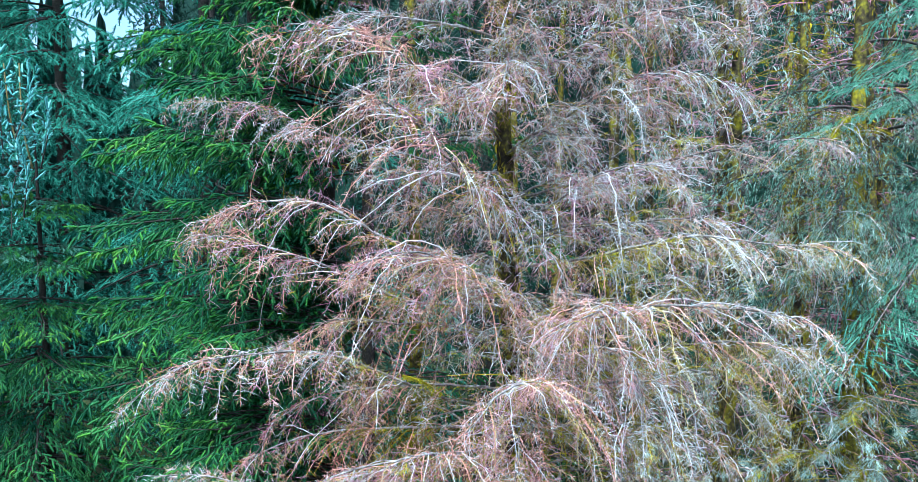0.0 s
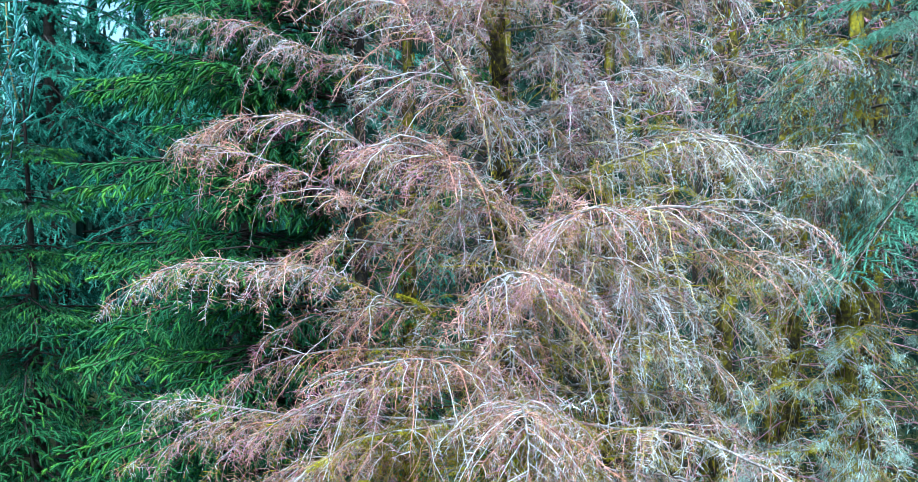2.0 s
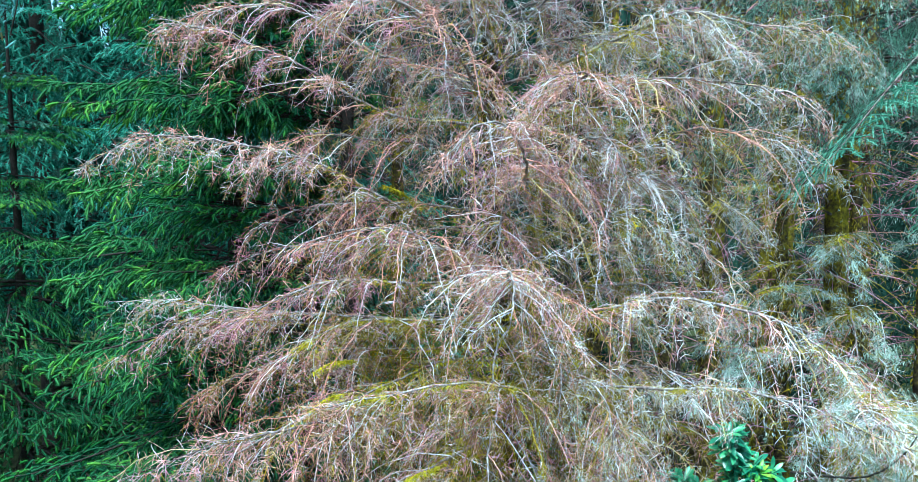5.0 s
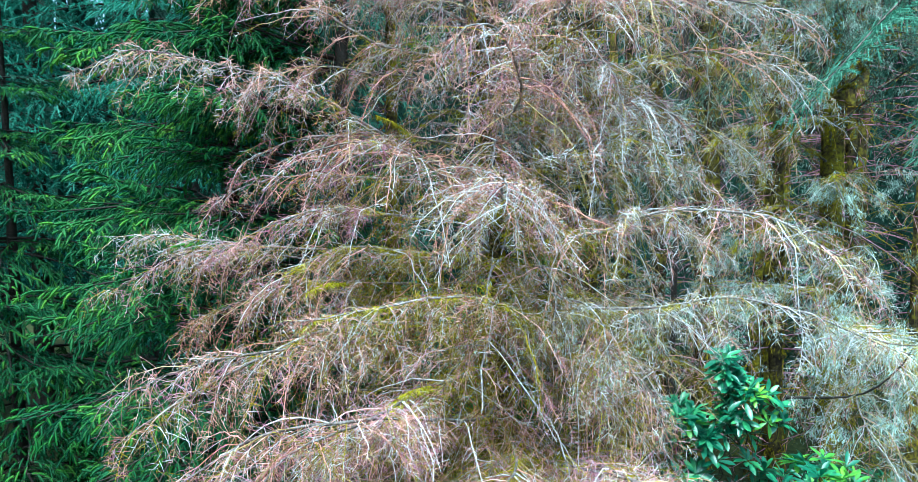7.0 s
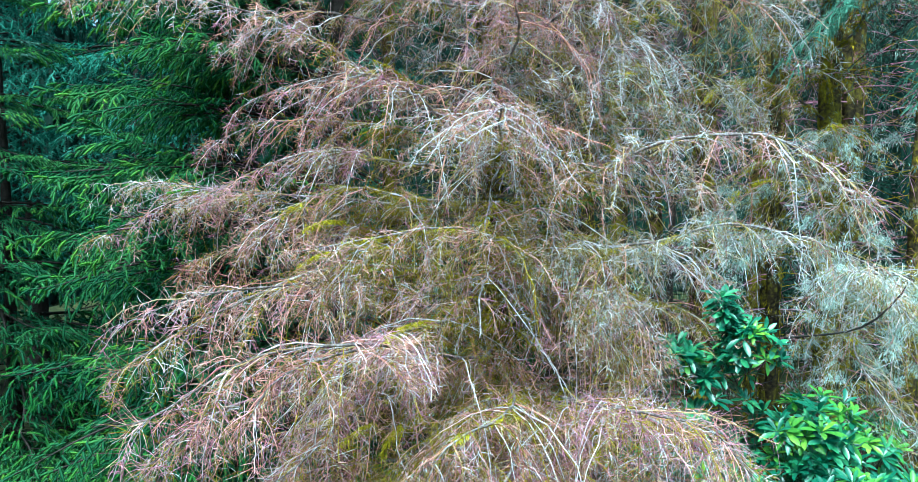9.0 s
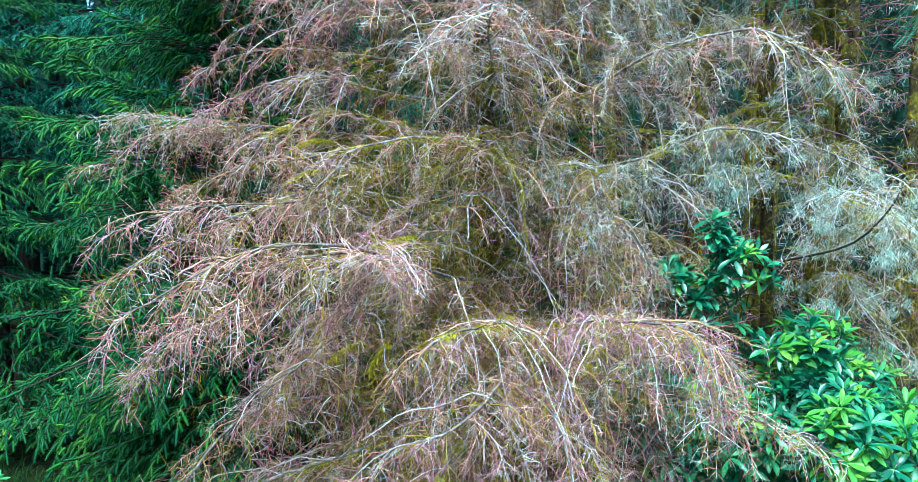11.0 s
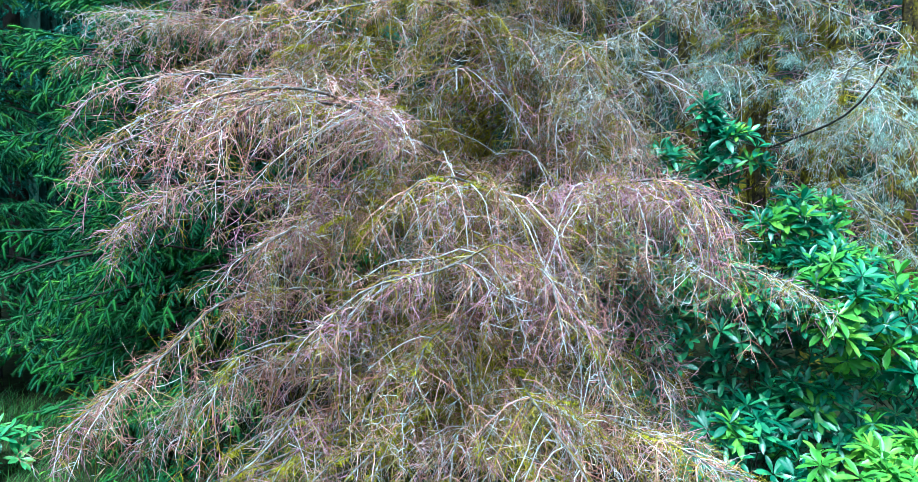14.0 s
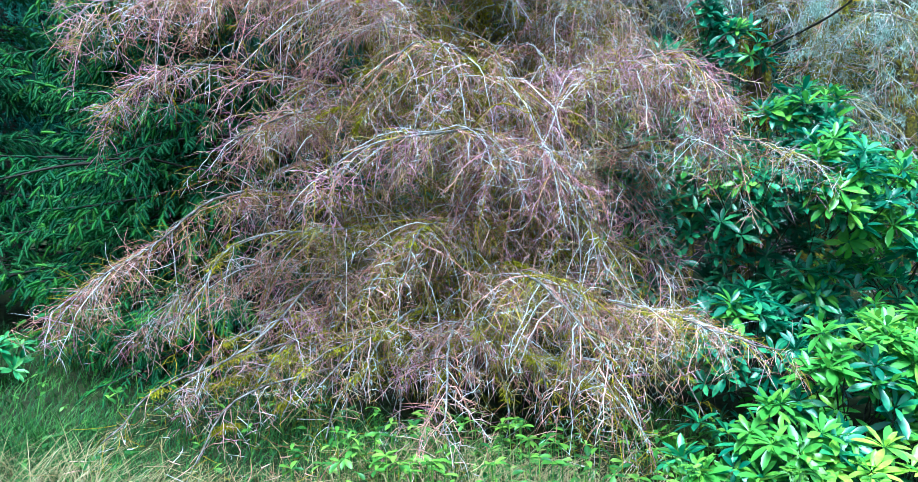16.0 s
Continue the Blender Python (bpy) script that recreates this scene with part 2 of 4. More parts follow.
# ---- the dead conifer's limbs and twigs ----
def limb(tree, ctrl, thick=0.011, russet=0.5, straw=0.25, grey=0.25, lichen=0.1, moss=0.3, dens=1.0, reach=1.0, droop=1.0, split=True, mauve=0.04):
    """One limb with its sprays: side shoots that carry fine twigs. Shares of twig colours; lichen and moss: how thickly they grow."""
    line, length = spline(np.array(ctrl, float), 30)
    # the low limbs near the light carry longer twigs
    low = float(np.clip((3.4 - line[-1, 2]) / 1.6, 0, 1)) * (line[-1, 1] < 5.2)
    dens = dens * (1 + 0.12 * low)
    wob = np.sin(np.linspace(0, 1, 30)[:, None] * rng.uniform(8, 14, 3) + rng.uniform(0, 6, 3)) * 0.014
    line[1:-1] += wob[1:-1] * (length / 2)
    line[2:-1] += rng.normal(0, 0.0035, (27, 3))
    u = np.linspace(0, 1, 30)
    rad = thick * (1 - u) ** 0.75 + 0.0032
    branch = part("branch", mesh_of("branch", [tubes(line[None], rad[None], 6)], [LIMB]), tree)
    mats = [RUSSET, STRAW, GREY, OLIVE, MAUVE]
    # side shoots arch outwards and hang down at their ends
    n2 = max(7, int(length * 25 * dens))
    t2 = np.sort(rng.uniform(0.14, 1.0, n2))
    p, d = along(line, t2)
    sgn = np.where(np.arange(n2) % 2, 1.0, -1.0)
    flat = unit(np.cross(d, UP))
    out = unit(d * rng.uniform(0.35, 1.0, (n2, 1)) + flat * sgn[:, None] * rng.uniform(0.35, 1.05, (n2, 1)) + UP * rng.uniform(-0.35, 0.28, (n2, 1)))
    l2 = reach * np.clip(0.20 + 0.60 * np.sin(np.pi * np.clip(t2, 0.05, 0.97)) ** 0.7, 0, 1) * rng.uniform(0.35, 1.2, n2) * min(1.0, 0.45 + length * 0.3)
    k2 = 8
    s = np.linspace(0, 1, k2)[None, :, None]
    fall = droop * rng.uniform(0.2, 1.0, n2)[:, None, None]
    kink = np.cumsum(rng.normal(0, 0.015, (n2, k2, 3)), axis=1)
    kink[:, 0] = 0
    sec = p[:, None] + l2[:, None, None] * (out[:, None] * (s - 0.42 * s * s * np.minimum(fall, 1.1)) - UP * fall * 0.8 * s ** 1.9 + kink)
    r2 = np.outer(0.0017 + 0.0024 * l2, np.linspace(1, 0.42, k2))
    colour2 = rng.choice(4, n2, p=np.array((0.34, 0.16, 0.44, 0.06)) if moss < 0.6 else np.array((0.30, 0.15, 0.25, 0.30)))
    # fine twigs stand like a comb on the side shoots and curl downwards
    share = np.array((russet, straw, grey, 0.06 + 0.3 * moss, mauve))
    share = share / share.sum()
    n3 = np.maximum(5, (l2 * (82 - 26 * low) * dens).astype(int))
    which = np.repeat(np.arange(n2), n3)
    m = len(which)
    u3 = rng.uniform(0.06, 1.0, m) ** 0.85
    x = np.clip(u3 * (k2 - 1), 0, k2 - 1.001)
    i = x.astype(int)
    fr = (x - i)[:, None]
    q = sec[which, i] * (1 - fr) + sec[which, i + 1] * fr
    dq = unit(sec[which, i + 1] - sec[which, i])
    side = unit(np.cross(dq, rng.normal(0, 0.6, (m, 3)) + UP * 0.4 + out[which] * 0.4)) * np.sign(rng.uniform(-1, 1, (m, 1)))
    dir3 = unit(dq * rng.uniform(0.0, 0.65, (m, 1)) + side * rng.uniform(0.6, 1.0, (m, 1)) + UP * rng.uniform(-0.1, 0.4, (m, 1)))
    l3 = (1 + 0.6 * low) * rng.uniform(0.03, 0.135, m) * (1.2 - 0.6 * u3) * (0.7 + 0.3 * reach)
    s3 = np.linspace(0, 1, 4)[None, :, None]
    bend = rng.normal(0, 0.27 + 0.1 * low, (m, 1, 3)) - UP * rng.uniform(-0.05, 0.8 + 0.25 * low, (m, 1, 1)) - dir3[:, None] * 0.15
    tw = q[:, None] + l3[:, None, None] * (dir3[:, None] * s3 + bend * s3 ** 2)
    r3 = np.outer(rng.uniform(0.0009, 0.0018 + 0.0002 * low, m), (1, 0.92, 0.78, 0.45))
    # colours come in runs: neighbouring shoots are alike
    pick = rng.uniform(0, 1, n2)[which] * 0.72 + rng.uniform(0, 1, m) * 0.28
    pick = np.argsort(np.argsort(pick)) / m
    colour3 = np.searchsorted(np.cumsum(share), pick).clip(0, 4)
    colour3[(t2[which] < 0.42) & (rng.uniform(0, 1, m) < moss * 0.9)] = 3
    lone = np.zeros(n2, bool)
    if split:
        # the boldest shoots can be told apart one by one
        lone[np.argsort(-l2)[:5]] = True
        for j in np.nonzero(lone)[0]:
            part("shoot", mesh_of("shoot", [tubes(sec[j:j + 1], r2[j:j + 1] * 1.15, 4, colour2[j:j + 1])], mats), branch)
    part("brushwood", mesh_of("brushwood", [tubes(sec[~lone], r2[~lone], 3, colour2[~lone]), *fine_twigs(tw, r3, colour3, l3 > (0.10 if split else 0.16))], mats), branch, kind="stuff")
    if lichen > 0.02:
        nl = int(300 * lichen * length) + 30
        a = np.concatenate((sec[rng.integers(0, n2, nl // 2), rng.integers(0, k2, nl // 2)], tw[rng.integers(0, m, nl // 2), rng.integers(0, 3, nl // 2)]))
        if lichen > 0.7:
            heart = sec[rng.integers(0, n2, 30), rng.integers(2, k2, 30)]
            tuft = rng.uniform(0, 1, len(a)) < 0.8
            a[tuft] = heart[rng.integers(0, 30, tuft.sum())] + rng.normal(0, 0.028, (tuft.sum(), 3))
        c = 5 if lichen > 1 else 2
        a = np.repeat(a, c, 0) + rng.normal(0, 0.006 + 0.006 * (lichen > 1), (len(a) * c, 3))
        part("lichen", mesh_of("lichen", strands(a, rng.uniform(0.010, 0.02 + 0.022 * lichen, len(a)), rng.uniform(0.0010, 0.0022, len(a)), 0.7), [LICHEN]), branch, "pale grey-green beard lichen", "stuff")
    if moss > 0.15:
        um = rng.uniform(0.0, min(0.9, 0.3 + 0.4 * moss), int(240 * moss * length))
        um = um[(np.sin(um * 37 + length * 9) + rng.normal(0, 0.4, len(um))) > 0.0]
        a, _ = along(line, um)
        js = rng.integers(0, n2, int(170 * moss * length))
        js = js[(js * 7 % 5 == 0) & (t2[js] < 0.75)]
        a = np.concatenate((a, sec[js, rng.integers(0, 5, len(js))]))
        a = np.repeat(a, 3, 0) + rng.normal(0, 0.010, (len(a) * 3, 3))
        if len(a):
            part("moss", mesh_of("moss", strands(a, rng.uniform(0.008, 0.03, len(a)), rng.uniform(0.0018, 0.0038, len(a)), 1.3), [MOSS]), branch, "yellow-green moss sleeve", "stuff")
    return branch


def trunk_line(z):
    return np.array((0.66 - 0.043 * z, 5.9, z))


def rough_trunk(pts, radii, mats=None, sides=14, k=40, lump=0.12, fur=0):
    line, _ = spline(pts, k)
    r = np.interp(np.linspace(0, 1, k), np.linspace(0, 1, len(radii)), radii)
    v, f, s = tubes(line[None], r[None], sides)
    v = v.reshape(k, sides, 3)
    v += (v - line[:, None]) * rng.normal(0, lump, (k, sides, 1))
    more = []
    if fur:
        c = v.reshape(-1, 3)[rng.integers(0, k * sides, fur // 8)]
        a = np.repeat(c, 8, 0) + rng.normal(0, 0.035, (len(c) * 8, 3)) * (0.6, 0.6, 2.0)
        more = strands(a, rng.uniform(0.03, 0.10, len(a)), rng.uniform(0.004, 0.010, len(a)), 0.35, 1)
    return mesh_of("trunk", [(v.reshape(-1, 3), f, 0), *more], [mats or MOSSBARK, OLIVE])


# ---- ground ----
g = np.linspace(-1, 1, 121)
g = np.sign(g) * np.abs(g) ** 2.6 * 600
gx, gy = np.meshgrid(g, g + 5)
gz = 0.10 * np.sin(gx * 0.7 + 1) * np.cos(gy * 0.6) + 0.05 * np.sin(gx * 1.9 + gy * 2.3)
gz = gz * np.exp(-np.hypot(gx, gy - 5) / 60) - 0.08
qi = (np.arange(120)[:, None] * 121 + np.arange(120)[None, :]).reshape(-1, 1)
ground = new("ground", mesh_of("ground", [(np.stack((gx, gy, gz), -1), qi + np.array((0, 1, 122, 121)), 0)], [SOIL]))
tagged(ground, "dark mossy forest floor under grass and needles", "ground", kind="structure")


def ground_z(x, y):
    return (0.10 * np.sin(x * 0.7 + 1) * np.cos(y * 0.6) + 0.05 * np.sin(x * 1.9 + y * 2.3)) * np.exp(-np.hypot(x, y - 5) / 60) - 0.08


# ---- the dead conifer in the middle ----
dead = thing("dead_conifer", "dead conifer with drooping russet twigs, lichen and mossy trunk", "tree")
part("trunk", rough_trunk([trunk_line(z) for z in (-0.3, 2, 4, 6, 8, 10.5)], (0.13, 0.10, 0.085, 0.07, 0.05, 0.025), None, 14, 60, 0.14, 3600), dead, "mossy dark trunk")


def tlimb(z, *pts, **kw):
    limb(dead, [trunk_line(z), *pts], **kw)


PINK = dict(russet=0.62, straw=0.08, grey=0.18, lichen=0.1, moss=0.32, mauve=0.34)
PALE = dict(russet=0.36, straw=0.12, grey=0.40, lichen=0.4, moss=0.5, mauve=0.16)
GREYS = dict(russet=0.12, straw=0.26, grey=0.42, lichen=0.8, moss=0.7)
LOW = dict(russet=0.40, straw=0.14, grey=0.12, lichen=0.4, moss=1.5, mauve=0.14)
RUDDY = {**PINK, "moss": 0.9, "straw": 0.12}
UPPER = dict(russet=0.26, straw=0.04, grey=0.60, lichen=0.5, moss=0.16, mauve=0.32)
LILAC = dict(russet=0.26, straw=0.10, grey=0.18, lichen=0.25, moss=0.6, mauve=0.60)
FLOOR = dict(russet=0.24, straw=0.04, grey=0.02, lichen=0.1, moss=1.7)
# crown
tlimb(8.6, (-0.2, 5.2, 9.0), (-0.9, 4.7, 9.0), (-1.4, 4.4, 8.6), split=False, dens=0.5, **PINK)
tlimb(8.2, (0.3, 5.2, 8.5), (0.2, 4.6, 8.4), (0.1, 4.2, 8.0), split=False, dens=0.6, **PINK)
tlimb(8.4, (0.9, 5.4, 8.8), (1.6, 5.0, 8.8), (2.1, 4.8, 8.4), split=False, dens=0.5, **UPPER)
tlimb(7.6, (-0.2, 5.5, 7.9), (-0.9, 5.3, 8.0), (-1.5, 5.1, 7.7), **PINK)
tlimb(7.3, (0.5, 5.1, 7.7), (0.6, 4.7, 7.65), (0.6, 4.4, 7.3), **PINK)
tlimb(7.2, (0.9, 5.6, 7.6), (1.7, 5.3, 7.75), (2.2, 5.1, 7.4), **UPPER)
tlimb(6.9, (0.85, 5.6, 7.1), (1.5, 5.4, 7.4), (2.1, 5.2, 7.15), **UPPER)
tlimb(6.6, (0.38, 5.2, 6.85), (0.32, 4.6, 6.85), (0.25, 4.3, 6.6), reach=0.7, **PINK)
tlimb(6.4, (-0.06, 5.3, 6.75), (-0.34, 4.9, 6.90), (-0.77, 4.5, 7.07), (-1.33, 4.5, 6.97), **PINK)
tlimb(5.85, (0.07, 5.0, 6.06), (-0.29, 4.2, 6.45), (-0.56, 3.9, 6.55), (-0.77, 3.8, 6.46), thick=0.012, **PINK)
tlimb(6.1, (-0.71, 5.9, 6.38), (-1.37, 5.88, 6.62), (-1.73, 5.85, 6.73), (-2.3, 5.8, 6.75), **UPPER)
tlimb(6.3, (1.0, 5.5, 6.7), (1.6, 5.3, 6.95), (2.15, 5.2, 6.75), **UPPER)
tlimb(5.7, (0.76, 5.5, 5.92), (1.11, 5.1, 6.17), (1.39, 4.9, 6.21), (1.55, 4.8, 6.04), **UPPER)
tlimb(5.95, (1.31, 5.6, 6.16), (2.08, 5.4, 6.36), (2.62, 5.3, 6.42), (2.98, 5.3, 6.32), reach=0.55, **UPPER)
# middle
tlimb(5.3, (-0.49, 5.6, 5.61), (-1.13, 5.5, 5.9), (-1.64, 5.5, 5.9), (-2.18, 5.55, 5.76), thick=0.013, **PINK)
tlimb(5.0, (-0.55, 5.5, 5.18), (-1.29, 5.2, 5.56), (-1.64, 5.1, 5.67), (-1.98, 5.0, 5.68), thick=0.012, **PINK)
tlimb(5.05, (0.3, 5.2, 5.25), (-0.09, 4.4, 5.58), (-0.29, 4.18, 5.66), (-0.6, 4.1, 5.58), thick=0.013, reach=1.15, **PINK)
tlimb(5.35, (1.25, 5.1, 5.57), (1.68, 4.75, 5.71), (2.23, 4.8, 5.65), (2.83, 4.9, 5.52), thick=0.013, **GREYS)
tlimb(4.8, (0.93, 5.0, 5.06), (1.44, 4.6, 5.24), (2.15, 4.6, 5.2), (2.53, 4.7, 5.01), **PALE)
tlimb(4.85, (0.85, 5.0, 5.15), (0.95, 4.5, 5.26), (0.75, 4.25, 5.22), (0.53, 4.2, 5.1), **PINK)
tlimb(4.5, (1.26, 5.3, 4.76), (1.75, 4.85, 4.94), (2.35, 5.0, 4.85), (2.94, 5.2, 4.65), **GREYS)
tlimb(4.1, (-0.22, 5.7, 4.32), (-0.96, 5.3, 4.71), (-1.65, 4.7, 4.88), (-1.9, 4.4, 4.85), (-2.08, 4.2, 4.67), thick=0.012, reach=0.85, **PALE)
tlimb(4.4, (0.6, 4.8, 4.65), (0.43, 4.1, 4.85), (0.21, 3.8, 4.87), (0.02, 3.7, 4.67), reach=1.1, **PINK)
tlimb(3.9, (0.2, 5.3, 4.0), (-0.03, 4.8, 4.15), (-0.43, 4.35, 4.27), (-0.72, 4.3, 4.24), (-0.95, 4.2, 4.12), **PINK)
tlimb(3.7, (0.48, 4.8, 3.85), (0.45, 4.3, 4.0), (0.41, 3.9, 4.04), (0.37, 3.45, 3.85), reach=1.15, **PALE)
tlimb(3.4, (-0.3, 5.7, 3.45), (-1.15, 5.6, 3.49), (-1.72, 5.6, 3.57), (-2.21, 5.65, 3.64), (-2.69, 5.7, 3.6), **PALE)
tlimb(3.3, (-0.8, 5.6, 3.42), (-1.69, 5.5, 3.47), (-1.98, 5.4, 3.46), (-2.57, 5.4, 3.2), reach=0.8, **RUDDY)
tlimb(3.5, (1.16, 4.8, 3.65), (1.42, 4.2, 3.85), (1.74, 3.64, 3.86), (1.92, 3.5, 3.74), (2.18, 3.4, 3.53), thick=0.013, **PALE)
tlimb(3.0, (1.0, 5.0, 3.1), (1.44, 4.4, 3.19), (1.68, 3.88, 3.36), (2.11, 3.8, 3.3), (2.38, 3.75, 3.19), (2.68, 3.7, 3.05), thick=0.012, reach=0.65, **GREYS)
tlimb(3.1, (0.95, 4.9, 3.2), (1.1, 4.4, 3.1), (1.11, 4.2, 2.8), droop=1.2, **GREYS)
tlimb(3.0, (0.66, 4.8, 3.12), (0.15, 4.2, 3.3), (-0.34, 4.1, 3.27), (-0.85, 4.2, 3.18), thick=0.012, **LOW)
tlimb(2.9, (1.3, 5.4, 3.1), (1.9, 5.2, 3.1), (2.3, 5.1, 2.8), **PALE)
tlimb(2.5, (1.4, 5.5, 2.7), (2.0, 5.4, 2.6), (2.4, 5.3, 2.3), **LOW)
tlimb(2.7, (1.1, 5.0, 2.85), (1.35, 4.5, 2.75), (1.5, 4.3, 2.4), droop=1.3, **PALE)
tlimb(2.4, (1.0, 5.0, 2.5), (1.3, 4.6, 2.45), (1.45, 4.4, 2.1), **LOW)
tlimb(3.6, (1.3, 5.4, 3.75), (1.8, 5.3, 3.75), (2.2, 5.2, 3.5), **PALE)
tlimb(4.15, (0.5, 5.1, 4.3), (0.42, 4.7, 4.3), (0.36, 4.4, 4.05), droop=1.2, dens=0.8, **PINK)
tlimb(3.75, (0.5, 5.2, 3.85), (0.52, 4.8, 3.8), (0.45, 4.5, 3.55), droop=1.2, dens=0.8, **LOW)
tlimb(3.35, (0.5, 5.1, 3.45), (0.38, 4.6, 3.4), (0.3, 4.3, 3.1), droop=1.2, dens=0.8, **LOW)
tlimb(3.3, (0.75, 5.1, 3.4), (0.8, 4.6, 3.35), (0.75, 4.3, 3.05), droop=1.2, dens=0.8, **GREYS)
# short limbs that hang in front of the trunk
for i in range(12):
    z = 4.5 + 0.3 * i
    b = trunk_line(z)
    x = 0.35 * math.sin(i * 2.4)
    tlimb(z, b + (x * 0.5, -0.35, 0.16), b + (x, -0.7, 0.12), b + (x * 1.3, -0.95, -0.12), reach=0.75, droop=1.2, dens=0.7, split=False, **(PINK if i % 2 else UPPER))
# limbs that close the left and right flanks
tlimb(4.75, (-0.3, 5.7, 4.9), (-1.0, 5.6, 4.95), (-1.6, 5.5, 4.7), **PINK)
tlimb(4.3, (-0.3, 5.6, 4.4), (-1.0, 5.5, 4.4), (-1.5, 5.4, 4.15), **PINK)
tlimb(3.95, (-0.3, 5.6, 4.05), (-1.0, 5.4, 4.1), (-1.7, 5.3, 3.9), **{**PINK, 'moss': 0.9})
tlimb(3.7, (-0.4, 5.4, 3.8), (-1.0, 5.0, 3.8), (-1.6, 4.9, 3.5), **LILAC)
tlimb(3.15, (-0.4, 5.5, 3.25), (-1.1, 5.2, 3.25), (-1.8, 5.1, 3.0), **RUDDY)
tlimb(3.45, (-0.2, 5.3, 3.5), (-0.7, 4.9, 3.55), (-1.2, 4.7, 3.3), **LOW)
tlimb(4.6, (0.9, 5.2, 4.8), (1.15, 4.8, 4.85), (1.3, 4.6, 4.5), droop=1.3, **UPPER)
tlimb(4.3, (1.0, 5.3, 4.5), (1.5, 4.95, 4.6), (1.9, 4.8, 4.35), **UPPER)
tlimb(4.0, (0.95, 5.2, 4.2), (1.35, 4.8, 4.35), (1.7, 4.7, 4.1), droop=1.2, **GREYS)
tlimb(3.85, (1.2, 5.4, 4.05), (1.75, 5.2, 4.15), (2.2, 5.1, 3.9), **GREYS)
tlimb(4.4, (1.4, 5.6, 4.55), (2.1, 5.5, 4.5), (2.6, 5.4, 4.2), **GREYS)
tlimb(5.6, (1.3, 5.6, 5.75), (1.9, 5.4, 5.8), (2.4, 5.3, 5.5), **UPPER)
tlimb(2.0, (0.9, 4.8, 2.1), (1.2, 4.1, 2.2), (1.5, 3.8, 2.1), (1.65, 3.7, 1.8), **LILAC)
# low skirt
tlimb(2.8, (-0.1, 5.3, 2.95), (-0.8, 4.8, 2.97), (-1.3, 4.5, 2.81), (-1.61, 4.3, 2.65), (-1.89, 4.2, 2.46), thick=0.013, dens=0.95, **RUDDY)
tlimb(2.5, (0.35, 5.2, 2.6), (0.0, 4.6, 2.62), (-0.39, 3.87, 2.68), (-0.71, 3.5, 2.64), (-0.87, 3.3, 2.44), thick=0.013, dens=0.95, **RUDDY)
tlimb(2.25, (0.37, 4.8, 2.37), (-0.08, 4.2, 2.57), (-0.43, 3.7, 2.69), (-0.95, 3.6, 2.65), (-1.57, 3.4, 2.37), thick=0.014, reach=1.1, dens=0.85, **PINK)
tlimb(2.6, (-0.0, 5.3, 2.75), (-0.46, 5.0, 2.85), (-0.99, 4.5, 2.93), (-1.44, 4.3, 2.91), (-1.88, 4.2, 2.73), thick=0.012, dens=0.85, **PINK)
tlimb(2.1, (-0.3, 4.9, 2.2), (-0.99, 4.3, 2.25), (-1.38, 4.0, 2.16), (-1.65, 3.9, 1.96), dens=0.85, **LILAC)
tlimb(1.9, (0.1, 5.3, 2.05), (-0.43, 4.7, 2.09), (-0.77, 4.1, 1.9), (-1.06, 4.0, 1.75), dens=0.95, **RUDDY)
tlimb(2.0, (0.56, 4.6, 2.16), (0.38, 3.9, 2.25), (0.16, 3.5, 2.24), (-0.01, 3.3, 2.12), thick=0.013, reach=1.2, dens=0.8, **LOW)
tlimb(2.05, (0.7, 4.9, 2.1), (1.07, 4.2, 2.18), (1.39, 3.75, 2.27), (1.6, 3.7, 2.21), (1.79, 3.6, 1.96), thick=0.012, dens=1.0, reach=1.1, **LILAC)
tlimb(1.6, (0.9, 5.0, 1.7), (1.32, 4.3, 1.78), (1.74, 3.62, 1.77), (1.96, 3.5, 1.73), (2.19, 3.4, 1.62), reach=0.7, **PALE)
tlimb(1.7, (0.53, 4.2, 1.88), (0.17, 3.4, 1.77), (-0.16, 3.3, 1.71), (-0.37, 3.2, 1.55), thick=0.012, dens=0.85, **LILAC)
tlimb(1.5, (0.65, 4.4, 1.75), (0.75, 3.6, 1.75), (0.8, 3.2, 1.5), droop=1.2, dens=0.8, **LILAC)
tlimb(1.35, (-0.3, 5.3, 1.45), (-1.16, 4.7, 1.47), (-1.51, 4.1, 1.19), (-1.75, 3.9, 1.01), (-1.93, 3.8, 0.83), thick=0.013, dens=0.95, **RUDDY)
tlimb(1.2, (-0.1, 5.0, 1.3), (-0.6, 4.4, 1.25), (-1.04, 4.1, 1.15), (-1.2, 3.9, 0.8), dens=0.8, **LOW)
tlimb(1.1, (0.3, 4.7, 1.3), (0.1, 3.8, 1.3), (0.0, 3.4, 1.05), dens=0.8, **LOW)
tlimb(0.95, (0.68, 4.5, 1.03), (0.73, 3.6, 1.03), (0.8, 2.98, 0.91), (0.92, 2.8, 0.75), dens=0.8, **{**PALE, 'moss': 1.0, 'grey': 0.25})
tlimb(0.9, (0.79, 4.5, 1.01), (1.19, 3.8, 0.87), (1.49, 3.3, 0.84), (1.78, 3.1, 0.77), reach=0.75, dens=1.0, **LOW)
